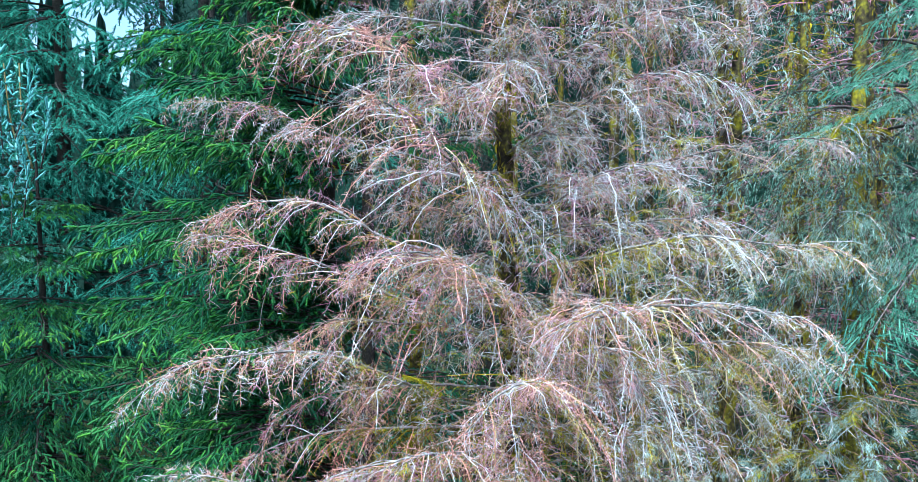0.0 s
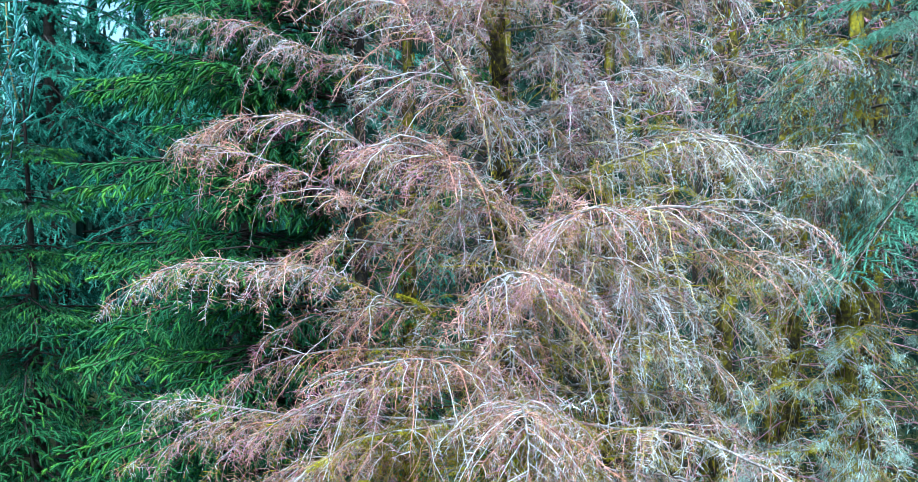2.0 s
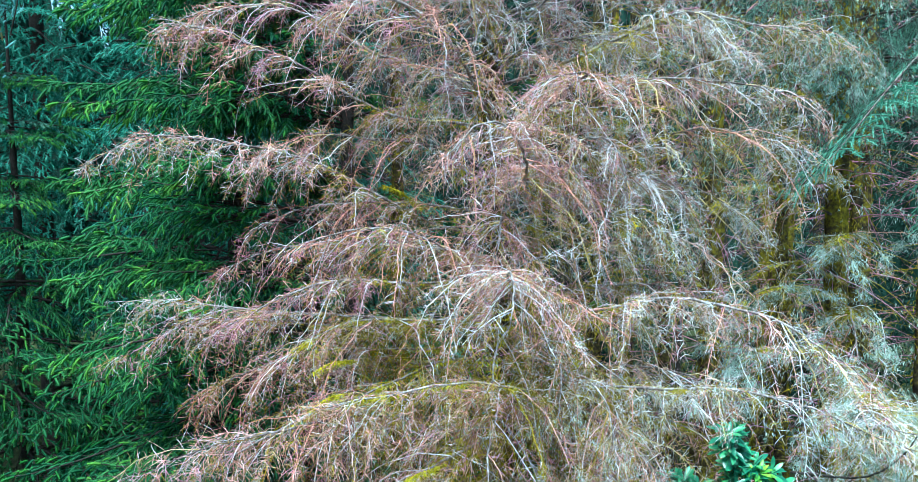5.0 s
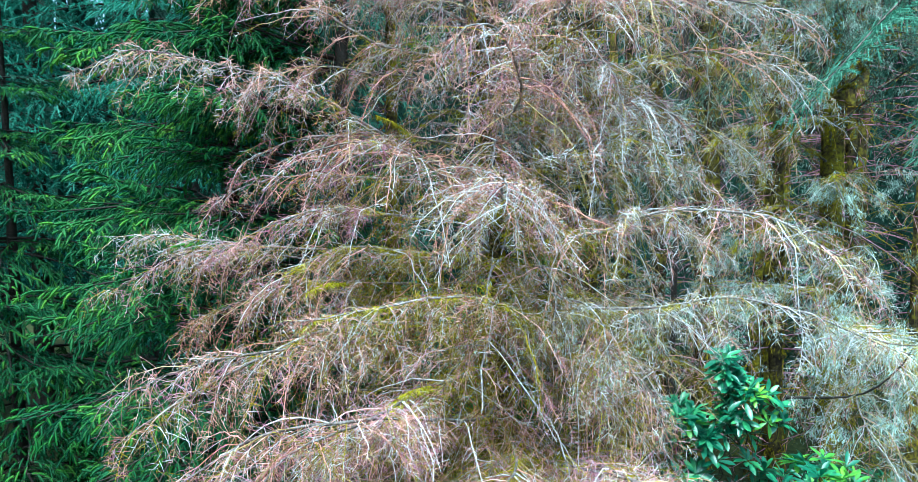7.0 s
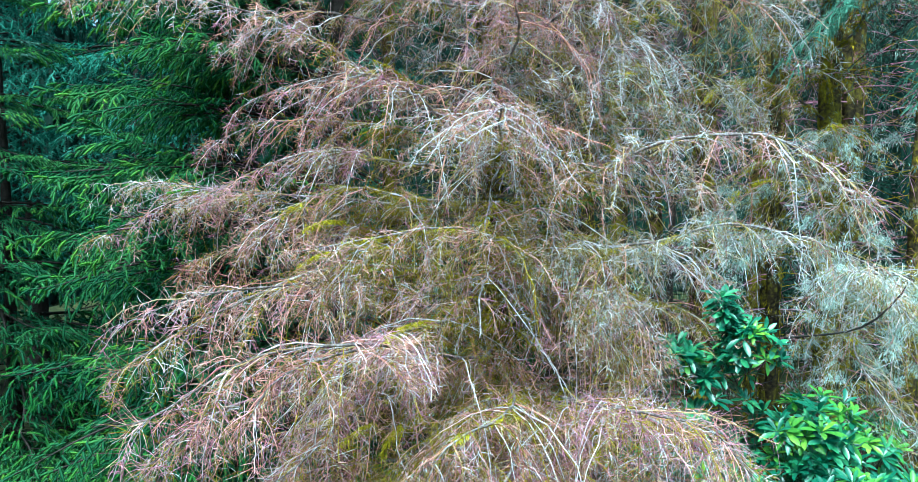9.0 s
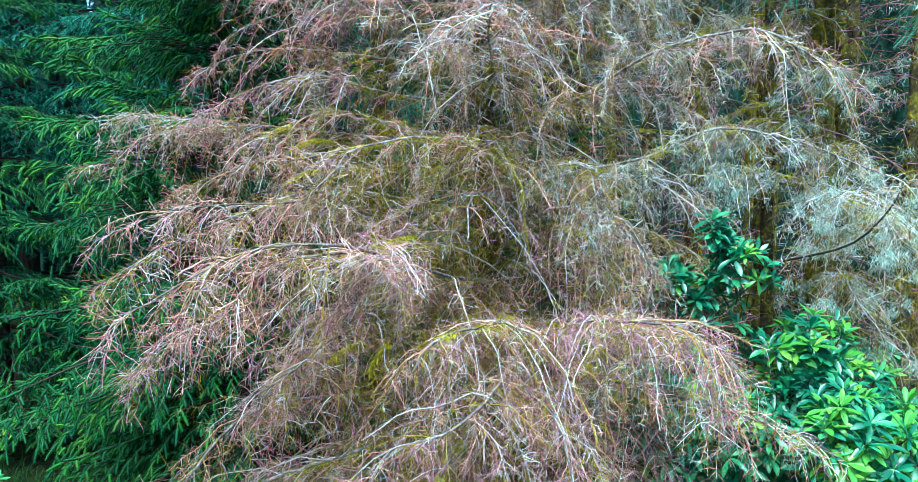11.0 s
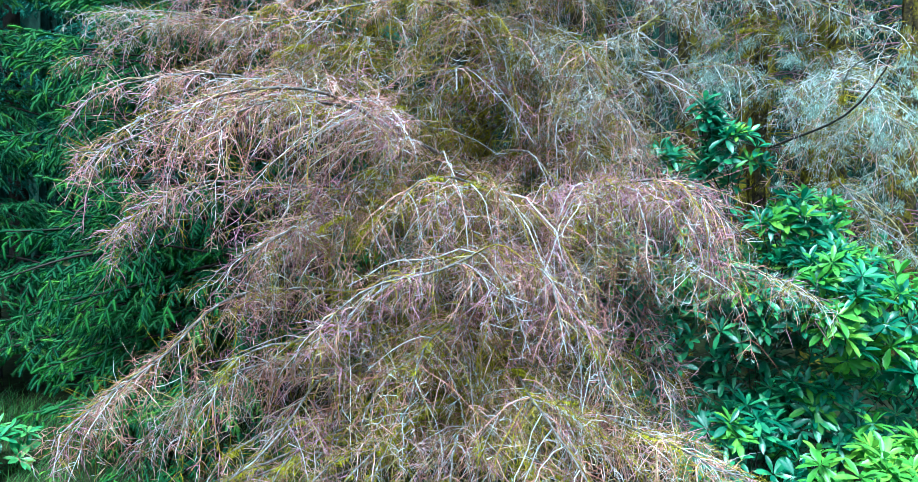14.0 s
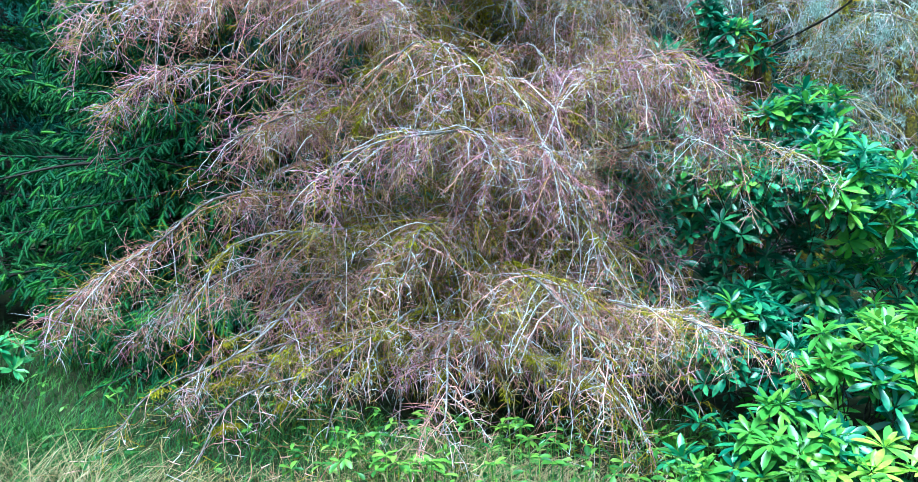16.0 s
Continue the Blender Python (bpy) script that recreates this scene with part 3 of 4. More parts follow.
tlimb(0.75, (0.0, 5.2, 0.85), (-0.56, 4.8, 0.88), (-0.84, 4.1, 0.69), (-1.12, 3.8, 0.5), reach=0.8, dens=0.85, **LILAC)
tlimb(0.6, (0.2, 4.8, 0.7), (-0.2, 4.0, 0.65), (-0.5, 3.7, 0.4), reach=0.7, dens=0.8, **LOW)
tlimb(0.5, (0.4, 4.6, 0.65), (0.25, 3.7, 0.62), (0.2, 3.2, 0.35), reach=0.7, dens=0.85, **PINK)
tlimb(0.45, (0.7, 4.5, 0.55), (1.0, 3.7, 0.5), (1.25, 3.3, 0.25), reach=0.7, dens=0.8, **LOW)
tlimb(0.4, (-0.2, 4.9, 0.5), (-0.9, 4.3, 0.42), (-1.5, 4.1, 0.2), reach=0.6, dens=0.8, **LOW)
tlimb(0.9, (-0.5, 5.2, 1.0), (-1.2, 4.6, 0.95), (-1.7, 4.3, 0.6), reach=0.8, dens=0.85, **PINK)
tlimb(1.5, (1.05, 5.0, 1.65), (1.35, 4.5, 1.6), (1.5, 4.2, 1.3), droop=1.2, **PINK)
tlimb(1.1, (1.1, 4.9, 1.2), (1.5, 4.3, 1.1), (1.75, 4.0, 0.8), dens=0.8, **LILAC)
tlimb(0.8, (1.0, 4.8, 0.95), (1.3, 4.2, 0.85), (1.45, 3.9, 0.5), dens=0.8, **PINK)
tlimb(1.3, (0.95, 4.8, 1.4), (1.1, 4.2, 1.35), (1.15, 3.8, 1.0), droop=1.2, dens=0.8, **LOW)
for i in range(16):
    x = -1.45 + i * 0.205
    y = 3.35 + 0.5 * abs(math.sin(i * 1.7))
    z = 0.28 + 0.16 * math.sin(i * 2.3)
    tlimb(0.35, ((x + 0.55) / 2, (y + 5.6) / 2, z + 0.28), (x * 0.9 + 0.05, y + 0.35, z + 0.22), (x, y, z), dens=0.36, reach=0.55, split=False, **(LILAC if i % 5 == 2 else FLOOR))
# an inner skirt of limbs that slope to the open side
for i in range(26):
    z = 0.55 + 0.1 * i
    a = radians(-178 + (i * 47) % 125)
    r = rng.uniform(1.5, 2.15)
    b = trunk_line(z)
    c = np.array((math.cos(a), math.sin(a), 0)) * r
    tlimb(z, b + c * 0.45 + (0, 0, 0.14), b + c * 0.8 + (0, 0, 0.08), b + c + (0, 0, -0.12), dens=0.6, split=False, **(RUDDY, LOW, RUDDY, LILAC)[i % 4])
# shorter limbs all round, inside the outer curtain
for i in range(60):
    z = 0.4 + i * 0.15
    a = i * 2.4 + rng.uniform(-0.3, 0.3)
    r = (1.5 if math.sin(a) > -0.2 else 1.0) * rng.uniform(0.8, 1.2)
    lift = rng.uniform(0.05, 0.35)
    cx, cy = math.cos(a), math.sin(a)
    b = trunk_line(z)
    thin = 0.85 if z > 4.8 else 0.35 if cy > 0.3 else 0.5 if z < 2.6 else 0.6
    tlimb(z, b + (cx * r * 0.5, cy * r * 0.5, lift), b + (cx * r, cy * r, lift * 0.4), dens=thin, split=False, **(UPPER if z > 5 else PALE if z > 2.6 and i % 3 else LOW))


# ---- dead conifers in the thicket behind ----
HOARY = dict(russet=0.16, straw=0.10, grey=0.12, lichen=0.8, moss=2.4, mauve=0.05)
GLOOM = dict(russet=0.22, straw=0.02, grey=0.22, lichen=0.1, moss=0.1, mauve=0.8)
for x, y, h, n in ((1.75, 8.0, 9.5, 30), (-0.55, 7.9, 9.0, 24), (3.0, 7.6, 9.0, 14), (0.7, 9.6, 10.5, 22), (2.7, 10.0, 10.5, 22), (4.5, 9.6, 10.5, 18)):
    back = thing("dead_conifer", "dead conifer with mossy twigs in the thicket behind", "tree", group="dead conifers")
    part("trunk", rough_trunk([(x, y, -0.3), (x + 0.05, y, h / 2), (x, y, h)], (0.085, 0.07, 0.03), MOSSBARK, 10, 40, 0.16, 1200), back, "mossy trunk")
    for i in range(n):
        low = 4.2 if y > 9 else 4.7 if x > 2.5 else 0.6
        z = low + (h - 1.0 - low) * i / n
        a = -math.pi / 2 + (i * 0.618 % 1 - 0.5) * 4.4
        r = rng.uniform(0.9, 1.5)
        c = np.array((math.cos(a), math.sin(a), 0)) * r
        b = np.array((x, y, z))
        limb(back, [b, b + c * 0.5 + (0, 0, 0.2), b + c + (0, 0, rng.uniform(-0.15, 0.15))], split=False, dens=0.6 if y > 9 else 0.42, **(GLOOM if y > 9 else HOARY if x > 1 and z < 6.3 and i % 4 else UPPER if z > 4.2 and x < 2.5 else LOW if i % 2 else PALE))


# ---- conifers with needles ----
def needle_shoots(p, d, length, n=14, size=0.02, wide=0.006, slot=0):
    """Needles all round shoots that start at p and run along d. slot: one material for each shoot."""
    m = len(p)
    k = m * n
    w = np.repeat(np.arange(m), n)
    j = np.tile(np.arange(n), m)
    u = (j + rng.uniform(0, 0.8, k)) / n
    base = p[w] + d[w] * (length[w] * u)[:, None] - UP * (0.15 * length[w] * u * u)[:, None]
    a = unit(np.cross(d, UP + rng.normal(0, 0.1, (m, 3))))
    b = np.cross(d, a)
    ang = j * 2.4 + rng.uniform(0, 6.28, m)[w]
    s = a[w] * np.cos(ang)[:, None] + b[w] * np.sin(ang)[:, None]
    tip = base + unit(s + d[w] * 0.6) * (size * rng.uniform(0.8, 1.2, k) * (1.1 - 0.4 * u ** 3))[:, None]
    side = unit(np.cross(tip - base, s + rng.normal(0, 0.5, (k, 3)))) * wide * 0.5
    v = np.stack((base - side, base + side, tip), 1).reshape(-1, 3)
    return v, np.arange(3 * k).reshape(-1, 3), (slot if np.isscalar(slot) else np.repeat(slot, n))


def spruce_branch(length, step=0.07, shoot=0.078, n=24, size=0.026, wide=0.0046, droop=0.06, mat=None, hang=0.2, bare=0.14, core_r=0.0085, gap=0.032, sag=0.22, young=0.4, stem=None):
    """Wood and needle meshes of one spruce branch along +x: a stem that carries a flat fan of plump shoots."""
    k = 12
    u = np.linspace(0, 1, k)
    line = np.stack((u * length, 0.05 * length * np.sin(u * 3 + rng.uniform(0, 6)), length * (0.10 * u - (droop + 0.2) * u ** 2 + 0.14 * u ** 3.5)), 1)
    wood = [tubes(line[None], ((0.003 + 0.009 * length * (1 - u)) * (0.5 if stem else 1.0))[None], 4)]
    n2 = int(length * (1 - bare) / step)
    t2 = np.linspace(bare, 0.97, n2)
    p, d = along(line, t2)
    sg = np.where(np.arange(n2) % 2, 1.0, -1.0)[:, None]
    flat = np.cross(d, UP)
    d2 = unit(d * 0.8 + flat * sg * rng.uniform(0.6, 1.1, (n2, 1)) + UP * rng.uniform(-0.1, 0.14, (n2, 1)))
    l2 = (0.10 + 0.46 * length * (1 - t2) ** 0.65) * rng.uniform(0.7, 1.15, n2)
    s = np.linspace(0, 1, 5)[None, :, None]
    fall = hang * rng.uniform(0.3, 1.9, (n2, 1, 1))
    sec = p[:, None] + l2[:, None, None] * (d2[:, None] * s - UP * fall * s * s)
    ps, ds, ls, tips = [], [], [], []
    for i in range(n2):
        c = max(3, int(l2[i] / gap))
        uu = np.linspace(0.2, 1.0, c)
        q, dq = along(sec[i], uu)
        sd = unit(np.cross(dq, UP)) * np.where(np.arange(c) % 2, 1.0, -1.0)[:, None]
        dd = unit(dq * rng.uniform(0.8, 1.0, (c, 1)) + sd * rng.uniform(0.35, 0.75, (c, 1)) + UP * rng.uniform(-1.2 * sag, 0.6 * sag, (c, 1)) - UP * (uu[:, None] ** 3 * 4 * sag))
        dd[-1] = unit(dq[-1] - UP * sag * 0.5)
        ps.append(q), ds.append(dd), ls.append(shoot * rng.uniform(0.55, 1.2, c) * (1.1 - 0.3 * t2[i])), tips.append((uu > 0.55) | (t2[i] > 0.75))
    tail, dt = along(line, np.linspace(0.55, 1, 7))
    tips.append(np.linspace(0.55, 1, 7) > 0.8)
    ps.append(tail), ds.append(unit(dt + rng.normal(0, 0.2, dt.shape))), ls.append(np.full(7, shoot))
    ps, ds, ls = np.concatenate(ps), np.concatenate(ds), np.concatenate(ls)
    tips = np.concatenate(tips) & (rng.uniform(0, 1, len(ps)) < young)
    v = np.array((0, 0.6, 1.04))
    core = ps[:, None] + ds[:, None] * (ls[:, None] * v[None])[..., None] - UP * (0.15 * ls[:, None] * (v * v)[None])[..., None]
    leafy = [tubes(sec[:, ::2], np.outer(np.full(n2, 0.0028), (1, 0.75, 0.5)), 3, 2), needle_shoots(ps, ds, ls, n, size, wide, tips.astype(int)), tubes(core, np.outer(core_r * rng.uniform(0.75, 1.15, len(ps)), (0.8, 1, 0.55)), 4, tips.astype(int))]
    return mesh_of("branch", wood, [stem or DARKBARK]), mesh_of("needles", leafy, [mat or NEEDLE, mat or YOUNG, DARKBARK])


PLUMP = dict(shoot=0.08, gap=0.042, core_r=0.0095, size=0.025, n=26, sag=0.28)
BRANCHES = [spruce_branch(1.2, droop=d, hang=h, young=y, **PLUMP) for d, h, y in ((-0.06, 0.2, 0.12), (0.02, 0.28, 0.18), (0.14, 0.25, 0.08), (0.08, 0.32, 0.12))]
# boughs with a larger share of bright young needles, standing in for stronger light
LITBOUGHS = [spruce_branch(1.2, droop=0.04, hang=0.22, young=0.7, **PLUMP), spruce_branch(1.2, droop=0.14, hang=0.3, young=0.55, **PLUMP)]
BLUES = [spruce_branch(0.7, mat=BLUENEEDLE, droop=-0.2, hang=-0.35, bare=0.12, step=0.06, gap=0.10, shoot=0.10, sag=0.0, n=14, core_r=0.012), spruce_branch(1.2, mat=SEANEEDLE, droop=0.1, bare=0.15, hang=0.1)]
FINE = dict(bare=0.12, step=0.06, n=14, shoot=0.055, size=0.02, wide=0.0034, core_r=0.0012, gap=0.036, sag=0.3)
DULLS = [spruce_branch(1.2, mat=DULLNEEDLE, droop=0.45, hang=0.7, **FINE), spruce_branch(1.2, mat=DULLNEEDLE, droop=0.3, hang=1.0, **FINE)]
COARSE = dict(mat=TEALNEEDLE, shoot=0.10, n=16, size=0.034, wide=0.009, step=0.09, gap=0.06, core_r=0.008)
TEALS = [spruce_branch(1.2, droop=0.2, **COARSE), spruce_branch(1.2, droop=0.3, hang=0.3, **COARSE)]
CLUMPS = [spruce_branch(0.8, droop=d, hang=h, young=y, bare=0.08, **PLUMP) for d, h, y in ((-0.1, 0.25, 0.35), (0.06, 0.32, 0.25), (-0.02, 0.38, 0.5), (0.14, 0.28, 0.2))]
EDGES = [spruce_branch(2.1, mat=SEANEEDLE, stem=LIMB, droop=0.2, bare=0.1, hang=0.06, step=0.055, n=26, core_r=0.0035, gap=0.045, shoot=0.10, size=0.018, wide=0.0046), spruce_branch(1.7, mat=SEANEEDLE, stem=LIMB, droop=0.28, bare=0.1, hang=0.3, step=0.055, n=26, core_r=0.0035, gap=0.045, shoot=0.10, size=0.018, wide=0.0046)]


def add_branch(tree, meshes, x, y, z, turn, size, tip=0.0, roll=0.0):
    b = part("branch", meshes[0], tree)
    b.matrix_basis = pose(x, y, z, roll, tip, turn) @ Matrix.Scale(size, 4)
    part("needles", meshes[1], b, kind="stuff")
    return b


def spruce(at, height, radius, low=0.2, count=60, label="", blue_top=False, top=None, teal=False, ring=9, mid=-90, fan=200, clumps=False, girth=1.0):
    """A spruce: trunk and drooping boughs, longest near the ground, thickest towards the open side."""
    t = thing("spruce_tree", label, "tree", (at[0], at[1], float(ground_z(at[0], at[1]))), "spruces")
    part("trunk", rough_trunk([(0, 0, -0.2), (0.03, 0, height * 0.5), (0, 0, height)], (girth * (0.03 + height * 0.009), girth * (0.02 + height * 0.005), 0.008), DARKBARK, 8, 24, 0.08), t)
    high = top or height * 0.98
    for i in range(count):
        # boughs stand in tiers
        f = min(0.99, (i // ring + 0.5 + rng.uniform(-0.16, 0.16)) * ring / count)
        z = low + (high - low) * f
        a = mid + ((i % ring + (i // ring * 0.7) % 1) / ring - 0.5) * fan + rng.uniform(-9, 9)
        if i % 14 == 0:
            a += 180
        r = (radius * (1 - z / height) ** 0.75 + 0.15) * (rng.uniform(0.85, 1.15) if i % 3 else rng.uniform(0.55, 0.8))
        # low and high boughs take the brighter needles, as light painted by height
        src = TEALS if teal else BLUES if (blue_top and z > height * (0.72 if i % 3 == 0 else 0.9)) else LITBOUGHS if z < 1.8 or (z > 4.2 and i % 2 == 0) else BRANCHES
        kind = 0 if z > height * 0.93 else 1
        b = src[kind] if src is BLUES else src[i % len(src)]
        if clumps:
            # a long bough: a bare stem that carries three rounded fans
            for c in range(3):
                turn = a + (0, 34, -34)[c] + rng.uniform(-10, 10)
                back = (0.72, 1.0, 1.05)[c] * rng.uniform(0.9, 1.15)
                ca, sa = math.cos(math.radians(a)) * max(0.1, r - back), math.sin(math.radians(a)) * max(0.1, r - back)
                add_branch(t, CLUMPS[(i + c) % 4], ca, sa, z + 0.12 * r - 0.05 * c + rng.uniform(-0.08, 0.08), turn, rng.uniform(0.85, 1.2), rng.uniform(-6, 16), rng.uniform(-18, 18))
            part("limb", mesh_of("limb", [tubes(np.array([[(0, 0, z), (math.cos(math.radians(a)) * r * 0.6, math.sin(math.radians(a)) * r * 0.6, z + 0.13 * r), (math.cos(math.radians(a)) * (r - 0.4), math.sin(math.radians(a)) * (r - 0.4), z + 0.12 * r)]]), np.array([[0.014, 0.01, 0.006]]), 5)], [DARKBARK]), t)
            continue
        # a long branch is a bare stem with its fan set outwards
        size = min(r, 1.75) / 1.2
        inset = max(0.0, r - size * 1.2)
        ca, sa = math.cos(math.radians(a)), math.sin(math.radians(a))
        add_branch(t, b, ca * inset, sa * inset, z + inset * 0.12, a, size, (-25 if kind == 0 else 2) + rng.uniform(-4, 10), rng.uniform(-8, 8))
    return t


small = spruce((-5.2, 8.5), 7.0, 2.2, 0.5, 117, "young green spruce with blue-green new shoots at its top", True, ring=12)
for i in range(13):
    x, z = -0.35 + 0.75 * (i * 0.618 % 1), 5.5 + 0.11 * i
    y, turn, size, tip = -0.75 + 0.25 * (i * 0.37 % 1), i * 137.5, rng.uniform(0.8, 1.4), rng.uniform(-84, -60)
    add_branch(small, BLUES[0], x, y, z, turn, size, tip)
for dx, dz in ((-0.08, 0.62), (0.05, 0.62)):
    stalk = spline([(dx * 0.4, -0.1, 6.4), (dx, -0.3, 6.9), (dx * 1.4, -0.35, 7.0 + dz)], 8)[0]
    part("leader", mesh_of("leader", [tubes(stalk[None], np.linspace(0.011, 0.006, 8)[None], 6)], [STRAW]), small, "bare straw-coloured leading shoot")
spruce((-2.5, 8.4), 13.5, 2.5, 0.3, 126, "tall green spruce with drooping branches", top=10.0, ring=13)
tall = spruce((-0.95, 6.9), 13.0, 2.45, 0.7, 115, "tall spruce with long green boughs close behind the dead conifer", top=9.5, ring=7, mid=190, fan=66, clumps=True, girth=0.6)
# low boughs that sweep out to the open side
for i in range(18):
    turn = 180 + i * 61.8 % 50
    off = rng.uniform(0.5, 0.85)
    add_branch(tall, (LITBOUGHS + BRANCHES)[i % 6], off * math.cos(math.radians(turn)), off * math.sin(math.radians(turn)), 0.3 + 0.11 * i, turn, rng.uniform(1.1, 1.45), rng.uniform(-4, 8), rng.uniform(-8, 8))
# the lowest boughs rest on the grass
for i in range(14):
    turn = 198 + i * 30.9 % 52
    off = rng.uniform(0.95, 1.35)
    add_branch(tall, LITBOUGHS[i % 2], off * math.cos(math.radians(turn)), off * math.sin(math.radians(turn)), 0.22 + 0.045 * i, turn, rng.uniform(0.85, 1.2), rng.uniform(-4, 8), rng.uniform(-12, 12))
# rear spruces: teal needles stand in for the haze in front of them
spruce((-6.3, 11.0), 15.0, 3.0, 2.5, 135, "tall spruce with sparse branches against the sky, haze painted blue-green", top=11.5, teal=True)
spruce((-1.9, 9.8), 14.5, 2.4, 1.5, 90, "spruce behind the tall ones, its haze and shade painted blue-green", top=11.0, teal=True)
spruce((-8.6, 12.4), 15.0, 3.2, 2.5, 108, "spruce standing behind the young one, its haze painted blue-green", top=11.5, teal=True)
spruce((-4.1, 11.2), 16.0, 3.2, 4.5, 72, "spruce standing behind the tall one, its haze painted blue-green", top=12.0, teal=True)


# ---- far conifers, closing the view ----
def crown_mesh(height, radius, low, shoots):
    z = low + (height - low) * rng.uniform(0, 1, shoots) ** 1.15
    layer = np.round(z * 2.2) / 2.2 + rng.normal(0, 0.06, shoots)
    r = radius * (1 - (layer - low) / (height - low + 0.2)).clip(0.03, 1) ** 0.8
    a = rng.uniform(0, 2 * np.pi, shoots)
    q = np.sqrt(rng.uniform(0.03, 1, shoots)) * r * (0.75 + 0.25 * np.sin(a * 5 + np.round(z * 2.2)))
    p = np.stack((np.cos(a) * q, np.sin(a) * q, layer - 0.3 * q), 1)
    d = unit(np.stack((np.cos(a) + rng.normal(0, 0.5, shoots), np.sin(a) + rng.normal(0, 0.5, shoots), rng.uniform(-0.9, 0.1, shoots)), 1))
    v, f, s = needle_shoots(p, d, np.full(shoots, 0.36), 6, 0.14, 0.04)
    limbs = np.stack((p * (0.02, 0.02, 1) + (0, 0, 0.25), p), 1)[::6]
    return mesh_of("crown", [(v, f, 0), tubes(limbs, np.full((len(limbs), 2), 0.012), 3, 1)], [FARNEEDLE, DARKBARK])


far = []
for h, r in ((16, 2.6), (13, 2.2)):
    t = thing("far_conifer", "conifer with deep forest shade put into its dark green; copies out of view block light", "tree", (0, 0, 0), "far conifers")
    part("trunk", rough_trunk([(0, 0, -0.3), (0.1, 0, h * 0.5), (0, 0, h)], (0.2, 0.13, 0.02), DARKBARK, 8, 16, 0.06), t)
    part("crown", crown_mesh(h, r, 0.4, 1700), t)
    far.append(t)
far[0].location = (-5.4, 15.0, -0.1)
far[1].location = (2.2, 12.5, -0.1)
spots = [(-11, 15), (-7.2, 17), (-1.2, 16), (0.6, 13.6), (5.4, 13.5), (7.6, 12.8), (10.5, 12), (-12.5, 12), (-10, 9.5), (2.9, 15.5), (9.0, 16.5)]
for i, (x, y) in enumerate(spots):
    copy_thing(far[i % 2], pose(x, y, -0.1, 0, 0, i * 77))

# unseen conifers added behind and beside the camera to hold back low sky light
for i, (x, y) in enumerate(((-13, -13), (-7.5, -15), (-2.5, -14), (3, -15.5), (8, -14), (13, -12), (-16, -4), (16, -3), (-7.4, 3.8), (-7.8, 7.2))):
    copy_thing(far[i % 2], pose(x, y, -0.1, 0, 0, i * 41))

# two more out of view on the left, added only to shade grass and spruces
copy_thing(far[1], pose(-4.2, 0.8, -0.1, 0, 0, 30) @ Matrix.Scale(0.42, 4))
shade_conifer = thing("far_conifer", "unseen conifer with a bare trunk, its high crown added to shade the spruces", "tree", (-4.9, 0.6, -0.1), "far conifers")
part("trunk", rough_trunk([(0, 0, -0.3), (0.1, 0, 7), (0, 0, 14.2)], (0.2, 0.13, 0.02), DARKBARK, 8, 16, 0.06), shade_conifer)
part("crown", crown_mesh(14.2, 1.7, 9.3, 480), shade_conifer)

# the far edge of the forest: a ragged wall of treetops, its shade painted dark
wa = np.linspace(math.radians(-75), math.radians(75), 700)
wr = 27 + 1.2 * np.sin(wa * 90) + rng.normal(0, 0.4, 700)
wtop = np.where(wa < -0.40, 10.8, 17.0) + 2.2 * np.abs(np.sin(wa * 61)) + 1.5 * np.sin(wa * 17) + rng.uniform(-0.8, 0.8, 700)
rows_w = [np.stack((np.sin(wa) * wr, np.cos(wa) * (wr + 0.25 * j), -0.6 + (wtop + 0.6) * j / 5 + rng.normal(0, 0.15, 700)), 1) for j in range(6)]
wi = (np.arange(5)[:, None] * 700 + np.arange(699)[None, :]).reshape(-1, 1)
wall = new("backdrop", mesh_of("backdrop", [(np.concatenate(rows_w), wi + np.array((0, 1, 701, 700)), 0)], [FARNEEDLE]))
tagged(wall, "far wall of conifers closing the forest, its shade put into the dark colour", "backdrop", kind="structure")

# ---- mossy pole trunks and their dead side twigs ----
POLE = [rough_trunk([(0, 0, -0.3), (0.05, 0.02, 4), (0.0, 0.05, 11)], (0.10, 0.085, 0.03), MOSSBARK, 10, 40, 0.16, 1200),
        rough_trunk([(0, 0, -0.3), (-0.08, 0.02, 4), (0.1, 0.0, 10)], (0.075, 0.06, 0.02), MOSSBARK, 9, 40, 0.18, 1000)]


